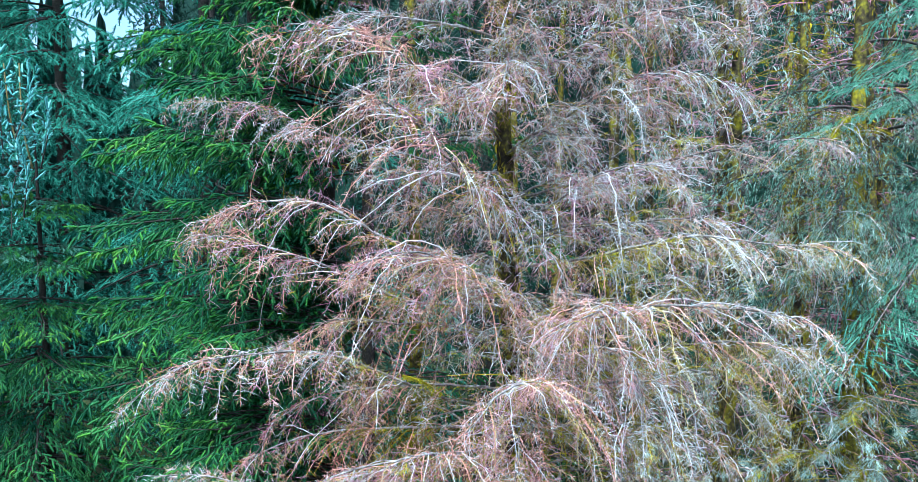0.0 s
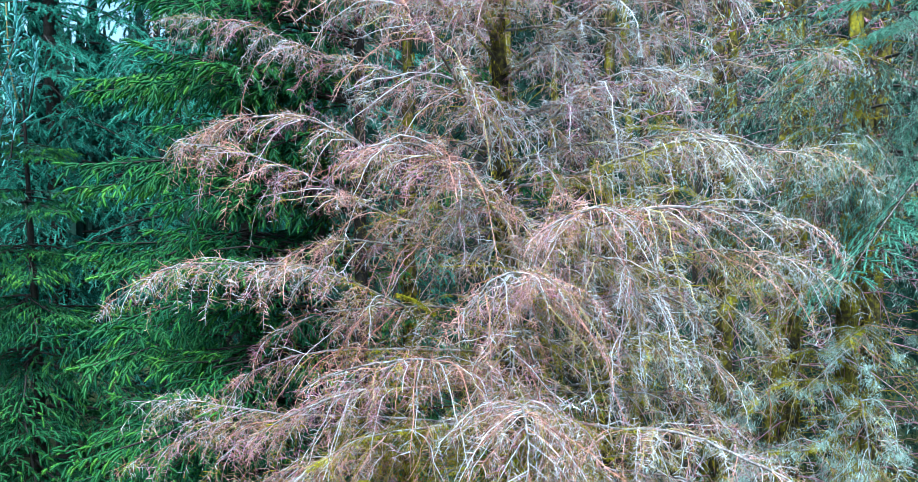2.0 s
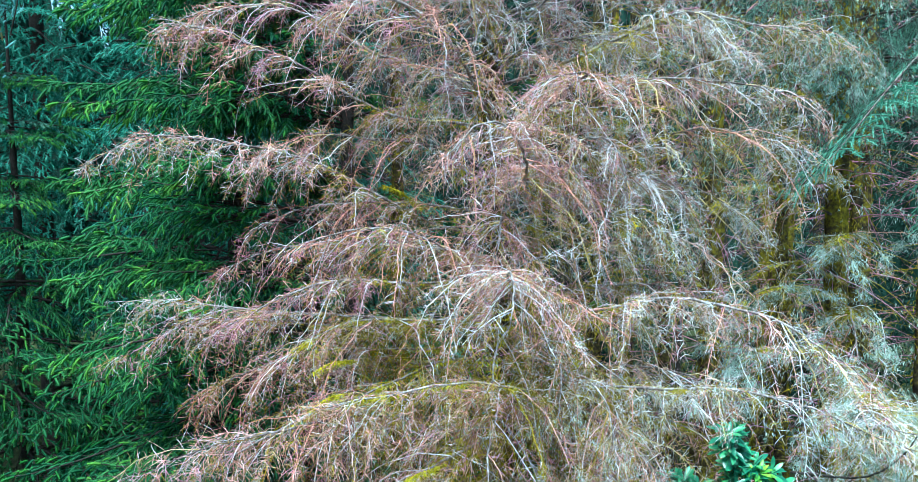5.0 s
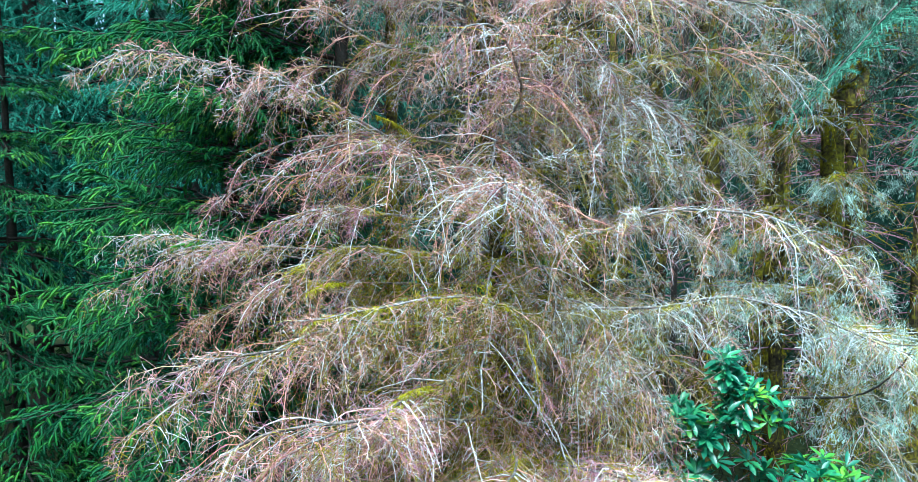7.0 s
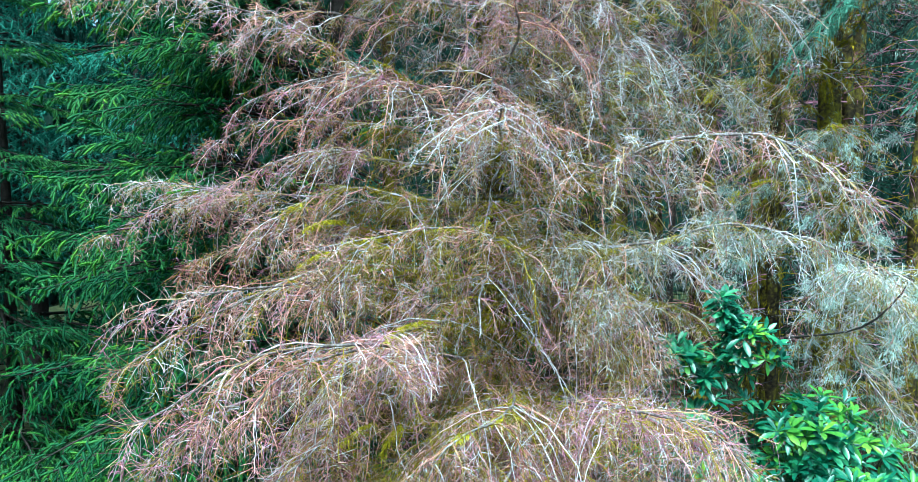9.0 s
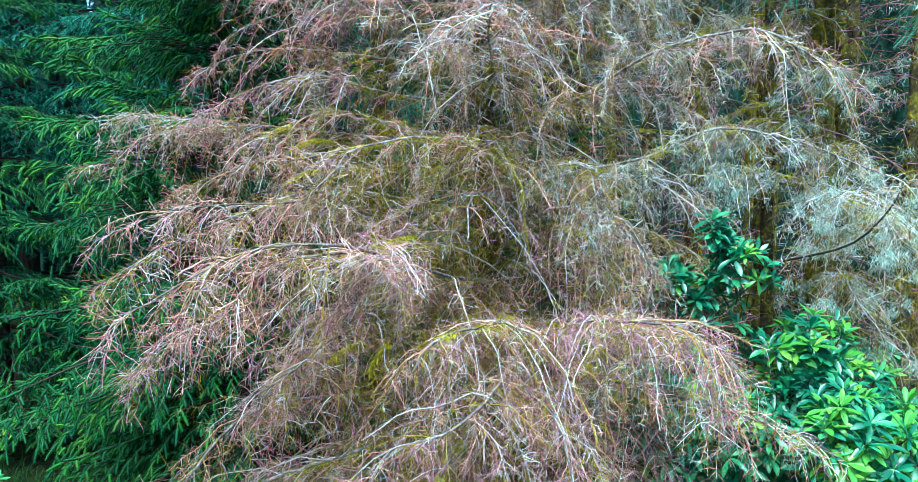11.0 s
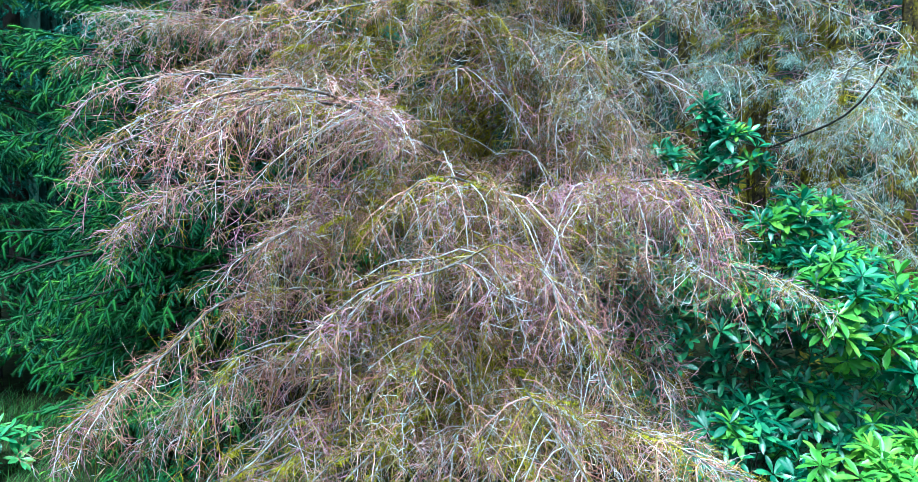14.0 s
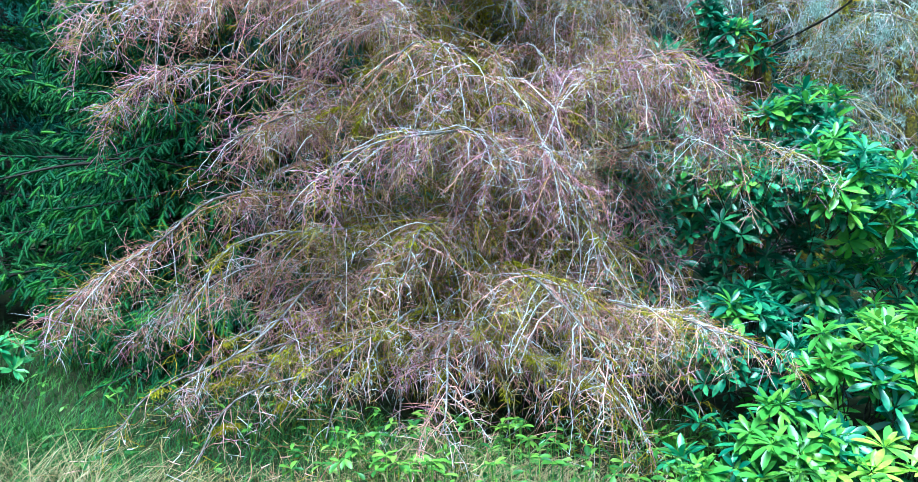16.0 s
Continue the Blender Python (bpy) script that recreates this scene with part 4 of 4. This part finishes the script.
def pole_twigs(height):
    n = 64
    z = rng.uniform(0.5, height, n)
    a = rng.uniform(0, 2 * np.pi, n)
    l = rng.uniform(0.4, 1.4, n)
    d = np.stack((np.cos(a), np.sin(a), rng.uniform(-0.1, 0.25, n)), 1)
    p = np.stack((0 * z, 0 * z, z), 1)
    s = np.linspace(0, 1, 6)[None, :, None]
    sec = p[:, None] + l[:, None, None] * (d[:, None] * s - UP * 0.35 * s * s) + np.cumsum(rng.normal(0, 0.012, (n, 6, 3)), 1)
    out = [tubes(sec, np.outer(0.004 + 0.004 * l, np.linspace(1, 0.3, 6)), 3, rng.choice(2, n, p=(0.4, 0.6)))]
    m = n * 11
    w, i = rng.integers(0, n, m), rng.integers(1, 6, m)
    q = sec[w, i]
    d3 = unit(d[w] + rng.normal(0, 0.8, (m, 3)))
    tw = q[:, None] + (rng.uniform(0.08, 0.35, m))[:, None, None] * (d3[:, None] * np.linspace(0, 1, 3)[None, :, None] - UP * 0.5 * np.linspace(0, 1, 3)[None, :, None] ** 2)
    out.append(twig_tubes(tw, np.full((m, 3), 0.0024), rng.choice(2, m, p=(0.4, 0.6))))
    c = sec[rng.integers(0, n, 40), rng.integers(2, 6, 40)]
    a = np.repeat(c, 14, 0) + rng.normal(0, 0.04, (560, 3))
    out += strands(a, rng.uniform(0.03, 0.09, 560), rng.uniform(0.004, 0.009, 560), 0.4, 2)
    return mesh_of("brushwood", out, [OLIVE, MAUVE, LICHEN])


TWIGS = [pole_twigs(8.5), pole_twigs(8.5), pole_twigs(8.5)]
poles = [(3.15, 8.1), (3.75, 7.4), (4.25, 8.5), (4.75, 7.7), (5.25, 8.6), (5.75, 8.0), (6.4, 8.8), (2.4, 9.0), (3.3, 9.8), (5.0, 9.8), (6.0, 10.2), (7.2, 9.4), (8.0, 10.4),
         (1.3, 10.6), (4.2, 11.2), (8.8, 9.0)]
for i, (x, y) in enumerate(poles):
    t = thing("mossy_pole_tree", "thin bare trunk thick with olive moss and dead twigs", "tree", (x, y, float(ground_z(x, y))), "mossy pole trees")
    t.rotation_euler = (radians(rng.uniform(-2, 2)), radians(rng.uniform(-2, 2)), i * 1.3)
    part("trunk", POLE[i % 2], t, "moss-covered trunk")
    part("brushwood", TWIGS[i % 3], t, kind="stuff")

# ---- lichen-draped dead conifer ----
draped = thing("lichen_conifer", "dead conifer draped in pale grey-green beard lichen", "tree")
LX, LY = 4.05, 7.0
part("trunk", rough_trunk([(LX + 0.1, LY, -0.3), (LX, LY, 4), (LX - 0.05, LY, 9.5)], (0.13, 0.10, 0.03)), draped, "mossy trunk")
HOAR = dict(russet=0.12, straw=0.12, grey=0.10, lichen=0.85, moss=2.6, dens=0.5)
BEARD = dict(russet=0.05, straw=0.08, grey=0.45, lichen=1.25, moss=1.1, dens=0.62)
MOSSY = dict(lichen=0.4, moss=1.8, grey=0.08, dens=0.55)
for z, pts, kw in (
    (6.4, ((3.6, 6.4, 6.7), (3.2, 5.9, 6.5), (2.9, 5.6, 6.2)), {}),
    (5.2, ((3.75, 6.5, 5.4), (3.35, 6.2, 5.35), (2.85, 6.0, 5.25)), {}),
    (4.9, ((4.0, 6.3, 5.2), (3.9, 5.9, 5.35), (3.8, 5.6, 5.1)), {}),
    (4.2, ((3.4, 6.6, 4.5), (2.7, 6.2, 4.5), (2.2, 5.9, 4.2)), {}),
    (3.2, ((3.8, 6.3, 3.4), (3.55, 5.8, 3.35), (3.4, 5.5, 3.0)), {}),
    (2.9, ((3.3, 6.0, 3.1), (2.5, 5.5, 3.2), (2.1, 5.2, 2.9)), {}),
    (2.7, ((3.5, 5.6, 2.9), (3.05, 4.8, 2.95), (2.85, 4.2, 3.0), (2.9, 3.95, 3.05)), dict(reach=1.3, droop=1.4)),
    (2.5, ((3.7, 5.7, 2.75), (3.35, 4.9, 2.8), (3.25, 4.4, 2.6)), dict(reach=1.3, droop=1.4)),
    (2.1, ((3.6, 5.8, 2.3), (3.3, 5.1, 2.2), (3.3, 4.7, 1.9)), dict(reach=1.2, droop=1.4)),
    (4.4, ((3.7, 6.5, 4.6), (3.3, 6.1, 4.6), (2.9, 5.9, 4.3)), MOSSY),
    (3.6, ((3.5, 6.6, 3.8), (3.0, 6.3, 3.8), (2.6, 6.1, 3.5)), MOSSY),
    (5.7, ((3.6, 6.5, 5.9), (3.1, 6.2, 5.9), (2.7, 6.1, 5.6)), MOSSY),
    (5.6, ((3.7, 6.3, 5.8), (3.4, 5.9, 5.8), (3.2, 5.6, 5.5)), dict(reach=1.1, droop=1.2, lichen=1.5)),
    (3.9, ((3.7, 6.2, 4.1), (3.4, 5.8, 4.1), (3.3, 5.5, 3.8)), dict(reach=1.1, droop=1.2, lichen=1.5)),
    (3.4, ((3.4, 6.3, 3.6), (2.8, 6.0, 3.6), (2.4, 5.8, 3.3)), dict(reach=1.1, droop=1.2, lichen=1.5)),
    (7.2, ((4.4, 6.4, 7.5), (4.2, 6.0, 7.3), (4.0, 5.8, 7.0)), {}),
):
    limb(draped, [(LX, LY, z), *pts], split=False, **{**(HOAR if z > 3.3 else BEARD), **kw})
for i in range(12):
    z = 5.3 + 2.6 * i / 12
    a = 180 + (i * 61.8 % 130)
    r = rng.uniform(0.9, 1.35)
    off = rng.uniform(0.1, 0.5)
    add_branch(draped, DULLS[i % 2], LX + math.cos(math.radians(a)) * off, LY + math.sin(math.radians(a)) * off, z, a, r, rng.uniform(-6, 10), rng.uniform(-15, 15))
for i in range(24):
    z = 5.25 + 1.75 * i / 24
    a = 195 + (i * 61.8 % 100)
    add_branch(draped, DULLS[i % 2], LX + math.cos(math.radians(a)) * 0.85, LY + math.sin(math.radians(a)) * 0.85, z, a, rng.uniform(0.7, 1.1), rng.uniform(-4, 12), rng.uniform(-15, 15))
stem = spline([(2.5, 4.75, 2.5), (2.73, 4.3, 2.65), (2.84, 4.1, 2.86), (2.88, 4.02, 3.02)], 10)[0]
part("bare_stem", mesh_of("bare_stem", [tubes(stem[None], np.linspace(0.010, 0.005, 10)[None], 6)], [DARKBARK]), draped, "dark bare stem")

# ---- dark leaning sapling ----
sapling = thing("bare_sapling", "dark bare sapling stem leaning among mossy trunks", "tree")
part("trunk", rough_trunk([(2.75, 8.0, -0.2), (2.8, 8.0, 3.5), (2.9, 8.0, 6.2), (3.2, 8.0, 6.95), (3.32, 8.0, 7.5), (3.4, 8.0, 9.0)], (0.045, 0.04, 0.035, 0.035, 0.03, 0.012), DARKBARK, 7, 40, 0.06), sapling)


# ---- tufts of bright moss on the dead conifer's low limbs ----
def moss_tuft(x, y, z, dx, dy, dz, n=420):
    ends = np.array((dx, dy, dz))
    line, _ = spline([(x, y, z), np.array((x, y, z)) + ends * 0.5 + (0, 0, 0.03), np.array((x, y, z)) + ends], 8)
    a = along(line, rng.uniform(0, 1, n))[0] + rng.normal(0, 0.007, (n, 3))
    part("moss_tuft", mesh_of("moss_tuft", [tubes(line[None], np.linspace(0.006, 0.003, 8)[None], 4), *strands(a, rng.uniform(0.01, 0.034, n), rng.uniform(0.0018, 0.004, n), 1.2)], [MOSS]), dead, "bright yellow-green moss tuft")


for spot in ((-1.05, 4.35, 0.30, 0.16, -0.05, 0.07), (-0.80, 4.2, 0.16, 0.16, -0.05, 0.10), (-1.18, 4.2, 0.02, 0.15, 0, 0.05), (-0.6, 4.3, 1.9, 0.22, 0.1, 0.14), (-0.32, 4.3, 1.85, 0.12, 0.1, 0.18),
             (1.0, 4.1, 2.12, 0.02, -0.05, -0.2), (-0.85, 4.5, 3.06, 0.25, 0.1, 0.08), (-0.3, 4.2, 2.62, 0.28, 0.15, 0.1),
             (0.6, 4.3, 1.06, 0.2, -0.1, -0.05), (-0.85, 4.6, 3.28, 0.25, 0.1, 0.06),
             (-0.45, 5.4, 4.55, 0.3, 0.1, -0.18), (1.35, 4.1, 2.1, 0.25, -0.05, -0.03)):
    moss_tuft(*spot)

# ---- live branches at the edge of the clearing ----
edge = thing("hanging_spruce", "blue-green live spruce hung with lichen", "tree", (5.1, 6.2, float(ground_z(5.1, 6.2))), "spruces")
part("trunk", rough_trunk([(0, 0, -0.3), (0, 0, 5), (0.1, 0, 11)], (0.15, 0.11, 0.03), MOSSBARK, 10, 30, 0.08), edge)
for z, turn, tip, kind in ((5.0, 228, 12, 1), (7.1, 178, 6, 0), (7.5, 200, 8, 0), (6.8, 235, 6, 1), (8.2, 190, 10, 1), (8.0, 240, 8, 1), (6.4, 162, 14, 1)):
    add_branch(edge, EDGES[kind], 0, 0, z, turn, 1.0, tip, rng.uniform(-10, 10))
add_branch(edge, EDGES[0], 0, 0, 6.3, 208, 1.5, 20, 30)
for i in range(8):
    add_branch(edge, DULLS[i % 2], 0, 0, 5.4 + 0.32 * i, 165 + i * 37 % 90, rng.uniform(0.95, 1.3), rng.uniform(0, 12), rng.uniform(-12, 12))


# ---- rhododendron ----
def leaf_mesh(length, width, fold, bend, mat, name="leaf"):
    """A pointed oval leaf along +x with a folded midrib."""
    v, f = [], []
    prof = (0.03, 0.34, 0.5, 0.38, 0.02)
    for i, w in enumerate(prof):
        u = (0, 0.28, 0.58, 0.82, 1.0)[i]
        x, z = length * u, -bend * length * u * u
        v += [(x, -w * width, z + fold * w * width), (x, 0, z), (x, w * width, z + fold * w * width)]
    for i in range(4):
        b = i * 3
        f += [(b, b + 3, b + 4, b + 1), (b + 1, b + 4, b + 5, b + 2)]
    return v, f, mat, name


def leaf_data(*a):
    v, f, mat, name = leaf_mesh(*a)
    return mesh_of(name, [(np.array(v), np.array(f), 0)], [mat])


LEAVES = [leaf_data(l, w, f, b, m) for m in (LEAF, LITLEAF) for l, w, f, b in ((0.145, 0.044, 0.3, 0.15), (0.125, 0.042, 0.25, 0.3), (0.155, 0.044, 0.4, 0.05))]
# lobes: heart, half sizes, shoots, share of lime leaves that stand for lit ones
LOBES = [((2.02, 4.76, 2.66), (0.13, 0.12, 0.20), 9, 0.0), ((2.20, 4.66, 2.42), (0.20, 0.16, 0.20), 12, 0.1), ((1.72, 4.70, 2.36), (0.14, 0.14, 0.14), 7, 0.1), ((1.98, 4.78, 2.10), (0.30, 0.20, 0.30), 16, 0.15),
         ((2.48, 4.45, 1.92), (0.34, 0.32, 0.28), 24, 0.3), ((3.10, 4.90, 1.52), (0.50, 0.40, 0.38), 34, 0.3), ((2.45, 3.98, 1.52), (0.38, 0.42, 0.34), 36, 0.35), ((2.98, 4.02, 1.25), (0.42, 0.42, 0.45), 40, 0.4),
         ((1.70, 4.65, 1.35), (0.50, 0.28, 0.70), 56, 0.05), ((2.5, 4.9, 1.0), (0.7, 0.2, 0.9), 60, 0.0), ((2.30, 4.55, 0.80), (0.55, 0.22, 0.75), 46, 0.1), ((2.25, 4.35, 1.45), (0.40, 0.22, 0.40), 26, 0.1), ((2.35, 3.42, 0.48), (0.42, 0.32, 0.38), 40, 0.6), ((2.78, 3.60, 0.38), (0.45, 0.40, 0.50), 40, 0.6),
         ((1.92, 3.22, 0.24), (0.28, 0.26, 0.26), 18, 0.7), ((3.50, 4.30, 0.70), (0.50, 0.50, 0.90), 40, 0.3),
         ((3.00, 4.70, 0.50), (0.70, 0.25, 0.60), 40, 0.1), ((1.72, 3.35, 0.10), (0.35, 0.30, 0.24), 22, 0.4), ((2.25, 3.00, 0.10), (0.40, 0.25, 0.28), 26, 0.5), ((1.95, 3.85, 0.55), (0.35, 0.22, 0.45), 24, 0.2), ((2.62, 4.02, 0.82), (0.50, 0.20, 0.30), 30, 0.15)]


def rhododendron(name, label, lobes, count_parts, dark=False):
    bush = thing(name, label, "shrub")
    far_leaves, made = [], 0
    foot = np.array((np.mean([c[0][0] for c in lobes]), np.mean([c[0][1] for c in lobes]), -0.15))
    whorls = []
    for c, r, n, lime in lobes:
        for _ in range(int(n * 1.5)):
            d = unit(rng.normal(0, 1, 3) + (-0.15, -0.75, 0.45))
            whorls.append((np.array(c) + d * np.array(r) * rng.uniform(0.75, 1.08), d, lime))
    stems = []
    for j, (c, r, n, _) in enumerate(lobes):
        heart = np.array(c) - (0, 0, r[2] * 0.4)
        stems.append(spline([foot + rng.normal(0, 0.1, 3) * (1, 1, 0), (foot + heart) / 2 + (0, 0.1, 0), heart], 7)[0])
    for p, d, _ in whorls[::2]:
        heart = min((np.array(c) - (0, 0, r[2] * 0.4) for c, r, n, _ in lobes), key=lambda h: np.linalg.norm(h - p))
        stems.append(spline([heart * 0.55 + p * 0.45 - (0, 0, 0.15), heart * 0.25 + p * 0.75 - (0, 0, 0.09) + rng.normal(0, 0.03, 3), p], 7)[0])
    part("stem_tangle", mesh_of("stem_tangle", [tubes(np.array(stems), np.outer(np.ones(len(stems)), np.linspace(0.005, 0.003, 7)), 3)], [DARKBARK]), bush, kind="stuff")
    order = np.argsort([w[0][1] for w in whorls])
    for w in order:
        p, d, lime = whorls[w]
        axis = Vector(unit(d * 0.45 + UP * 0.75 + rng.normal(0, 0.15, 3)))
        # lime leaves on the outer, upper shoots paint the light that falls there
        lit = int(not dark and rng.uniform(0, 1) < lime * (0.85 + 0.9 * max(0.0, d[2])))
        grow = rng.uniform(0.8, 1.1)
        q = axis.to_track_quat("Z", "Y").to_matrix().to_4x4()
        n = int(rng.integers(9, 15))
        for i in range(n):
            m = Matrix.Translation(p) @ q @ pose(0, 0, 0.012 * i / n, 0, 0, i * 137.5 + rng.uniform(-12, 12)) @ pose(0.008, 0, 0, rng.uniform(-12, 12), rng.uniform(-68, -25) if i > n * 0.55 else rng.uniform(-30, 24), 0)
            m = m @ Matrix.Scale(rng.uniform(0.78, 1.02) * grow * (0.8 if i > n * 0.55 else 1.0), 4)
            if made < count_parts:
                part("leaf", LEAVES[made % 3 + 3 * lit], bush).matrix_basis = m
                made += 1
            else:
                v, f, _, _ = leaf_mesh(0.14, 0.043, 0.35, rng.uniform(0.05, 0.3), LEAF)
                a = np.array(m)
                far_leaves.append((np.array(v) @ a[:3, :3].T + a[:3, 3], np.array(f), lit))
    if far_leaves:
        part("leaves", mesh_of("leaves", far_leaves, [LEAF, LITLEAF]), bush, kind="stuff")
    return bush


rhododendron("rhododendron", "glossy green rhododendron bush beside the dead conifer", LOBES, 300)
rhododendron("rhododendron", "small dark rhododendron in the shade of the spruces", [((-3.4, 5.4, 0.18), (0.45, 0.28, 0.24), 18, 0.0), ((-4.1, 6.0, 0.3), (0.4, 0.3, 0.3), 14, 0.0)], 120, True)

# ---- low plants and grass ----
def blades(n, x0, x1, y0, y1, low, high, mat, name, label, bend=0.5, wide=0.0035):
    x, y = rng.uniform(x0, x1, n), rng.uniform(y0, y1, n)
    h = rng.uniform(low, high, n) * (0.75 + 0.35 * np.sin(x * 3 + y * 2))
    a = rng.uniform(0, 2 * np.pi, n)
    lean = np.stack((np.cos(a), np.sin(a), 0 * a), 1) * (h * bend * rng.uniform(0.3, 1.4, n))[:, None]
    base = np.stack((x, y, ground_z(x, y) - 0.02), 1)
    s = np.array((0, 0.4, 0.75, 1.0))
    pts = base[:, None] + UP * (h[:, None] * (s - 0.25 * s ** 3 * bend))[..., None] + lean[:, None] * (s ** 2)[None, :, None]
    side = np.stack((-np.sin(a + 0.6), np.cos(a + 0.6), 0 * a), 1)
    w = (wide * rng.uniform(0.6, 1.4, n))[:, None, None] * side[:, None] * np.array((1, 0.9, 0.6, 0.08))[None, :, None]
    v = np.stack((pts - w, pts + w), 2).reshape(-1, 3)
    b = np.arange(n)[:, None] * 8
    f = np.concatenate([b + np.array((2 * i, 2 * i + 1, 2 * i + 3, 2 * i + 2)) for i in range(3)])
    ob = new(name, mesh_of(name, [(v, f, 0)], [mat]))
    return tagged(ob, label, "grass", kind="stuff")


blades(13000, -4.5, 0.6, 2.0, 4.45, 0.10, 0.34, GRASS, "grass", "lush green grass at the clearing's edge", 0.95, 0.003)
blades(8000, -4.0, 2.2, 2.3, 3.7, 0.18, 0.46, DRYGRASS, "dry_grass", "bleached dry grass stalks in front of the trees", 1.2, 0.0026)
blades(2500, 0.4, 3.5, 1.6, 3.6, 0.15, 0.4, GRASS, "grass", "green grass among brambles")
blades(4500, -2.2, 2.2, 3.6, 5.2, 0.05, 0.16, GRASS, "grass", "short grass beneath the dead branches", 0.7)
blades(9000, -6.2, -0.6, 4.3, 7.4, 0.06, 0.22, GRASS, "grass", "low dark grass in front of the young spruces", 0.8, 0.003)
blades(2000, -6, 8, 5.6, 8.5, 0.06, 0.2, GRASS, "grass", "thin shaded grass under the trees")


def fallen_twigs(n, x0, x1, y0, y1):
    x, y = rng.uniform(x0, x1, n), rng.uniform(y0, y1, n)
    p = np.stack((x, y, ground_z(x, y) + rng.uniform(0.0, 0.22, n)), 1)
    d = unit(rng.normal(0, 1, (n, 3)) * (1, 1, 0.45))
    l = rng.uniform(0.06, 0.24, n)[:, None, None]
    s = np.linspace(0, 1, 4)[None, :, None]
    tw = p[:, None] + l * (d[:, None] * s + rng.normal(0, 0.3, (n, 1, 3)) * (1, 1, 0.3) * s * s)
    tw[:, :, 2] = np.maximum(tw[:, :, 2], ground_z(tw[:, :, 0], tw[:, :, 1]) + 0.004)
    ob = new("fallen_twigs", mesh_of("fallen_twigs", [twig_tubes(tw, np.outer(rng.uniform(0.0012, 0.0028, n), (1, 0.9, 0.7, 0.5)), rng.choice(4, n, p=(0.28, 0.3, 0.12, 0.3)))], [RUSSET, STRAW, GREY, OLIVE]))
    return tagged(ob, "tangle of fallen dead twigs on the grass", "twigs", kind="stuff")


fallen_twigs(1000, -1.8, 1.9, 2.6, 4.6)


def sprig_patch(n, x0, x1, y0, y1, top, name, label):
    out = []
    for _ in range(n):
        x, y = rng.uniform(x0, x1), rng.uniform(y0, y1)
        z = float(ground_z(x, y)) + rng.uniform(0.05, top)
        for i in range(int(rng.integers(3, 6))):
            m = np.array(pose(x, y, z, rng.uniform(-25, 25), rng.uniform(-35, 25), i * 80 + rng.uniform(-30, 30)) @ Matrix.Scale(rng.uniform(0.28, 0.6), 4))
            v, f, _, _ = leaf_mesh(0.12, 0.055, 0.4, rng.uniform(0.1, 0.4), None)
            out.append((np.array(v) @ m[:3, :3].T + m[:3, 3], np.array(f), 0))
        s = np.array([[(x, y, ground_z(x, y) - 0.02), (x + 0.01, y, (z + ground_z(x, y)) / 2), (x, y, z)]])
        out.append((*tubes(s, np.full((1, 3), 0.002), 3)[:2], 0))
    ob = new(name, mesh_of(name, out, [BRAMBLE]))
    return tagged(ob, label, "plants", kind="stuff")


sprig_patch(460, -0.5, 2.2, 2.6, 3.9, 0.42, "bramble", "low green bramble leaves under the dead branches")
sprig_patch(60, -3.2, -0.2, 3.4, 5.0, 0.3, "bramble", "scattered bramble leaves in the grass")
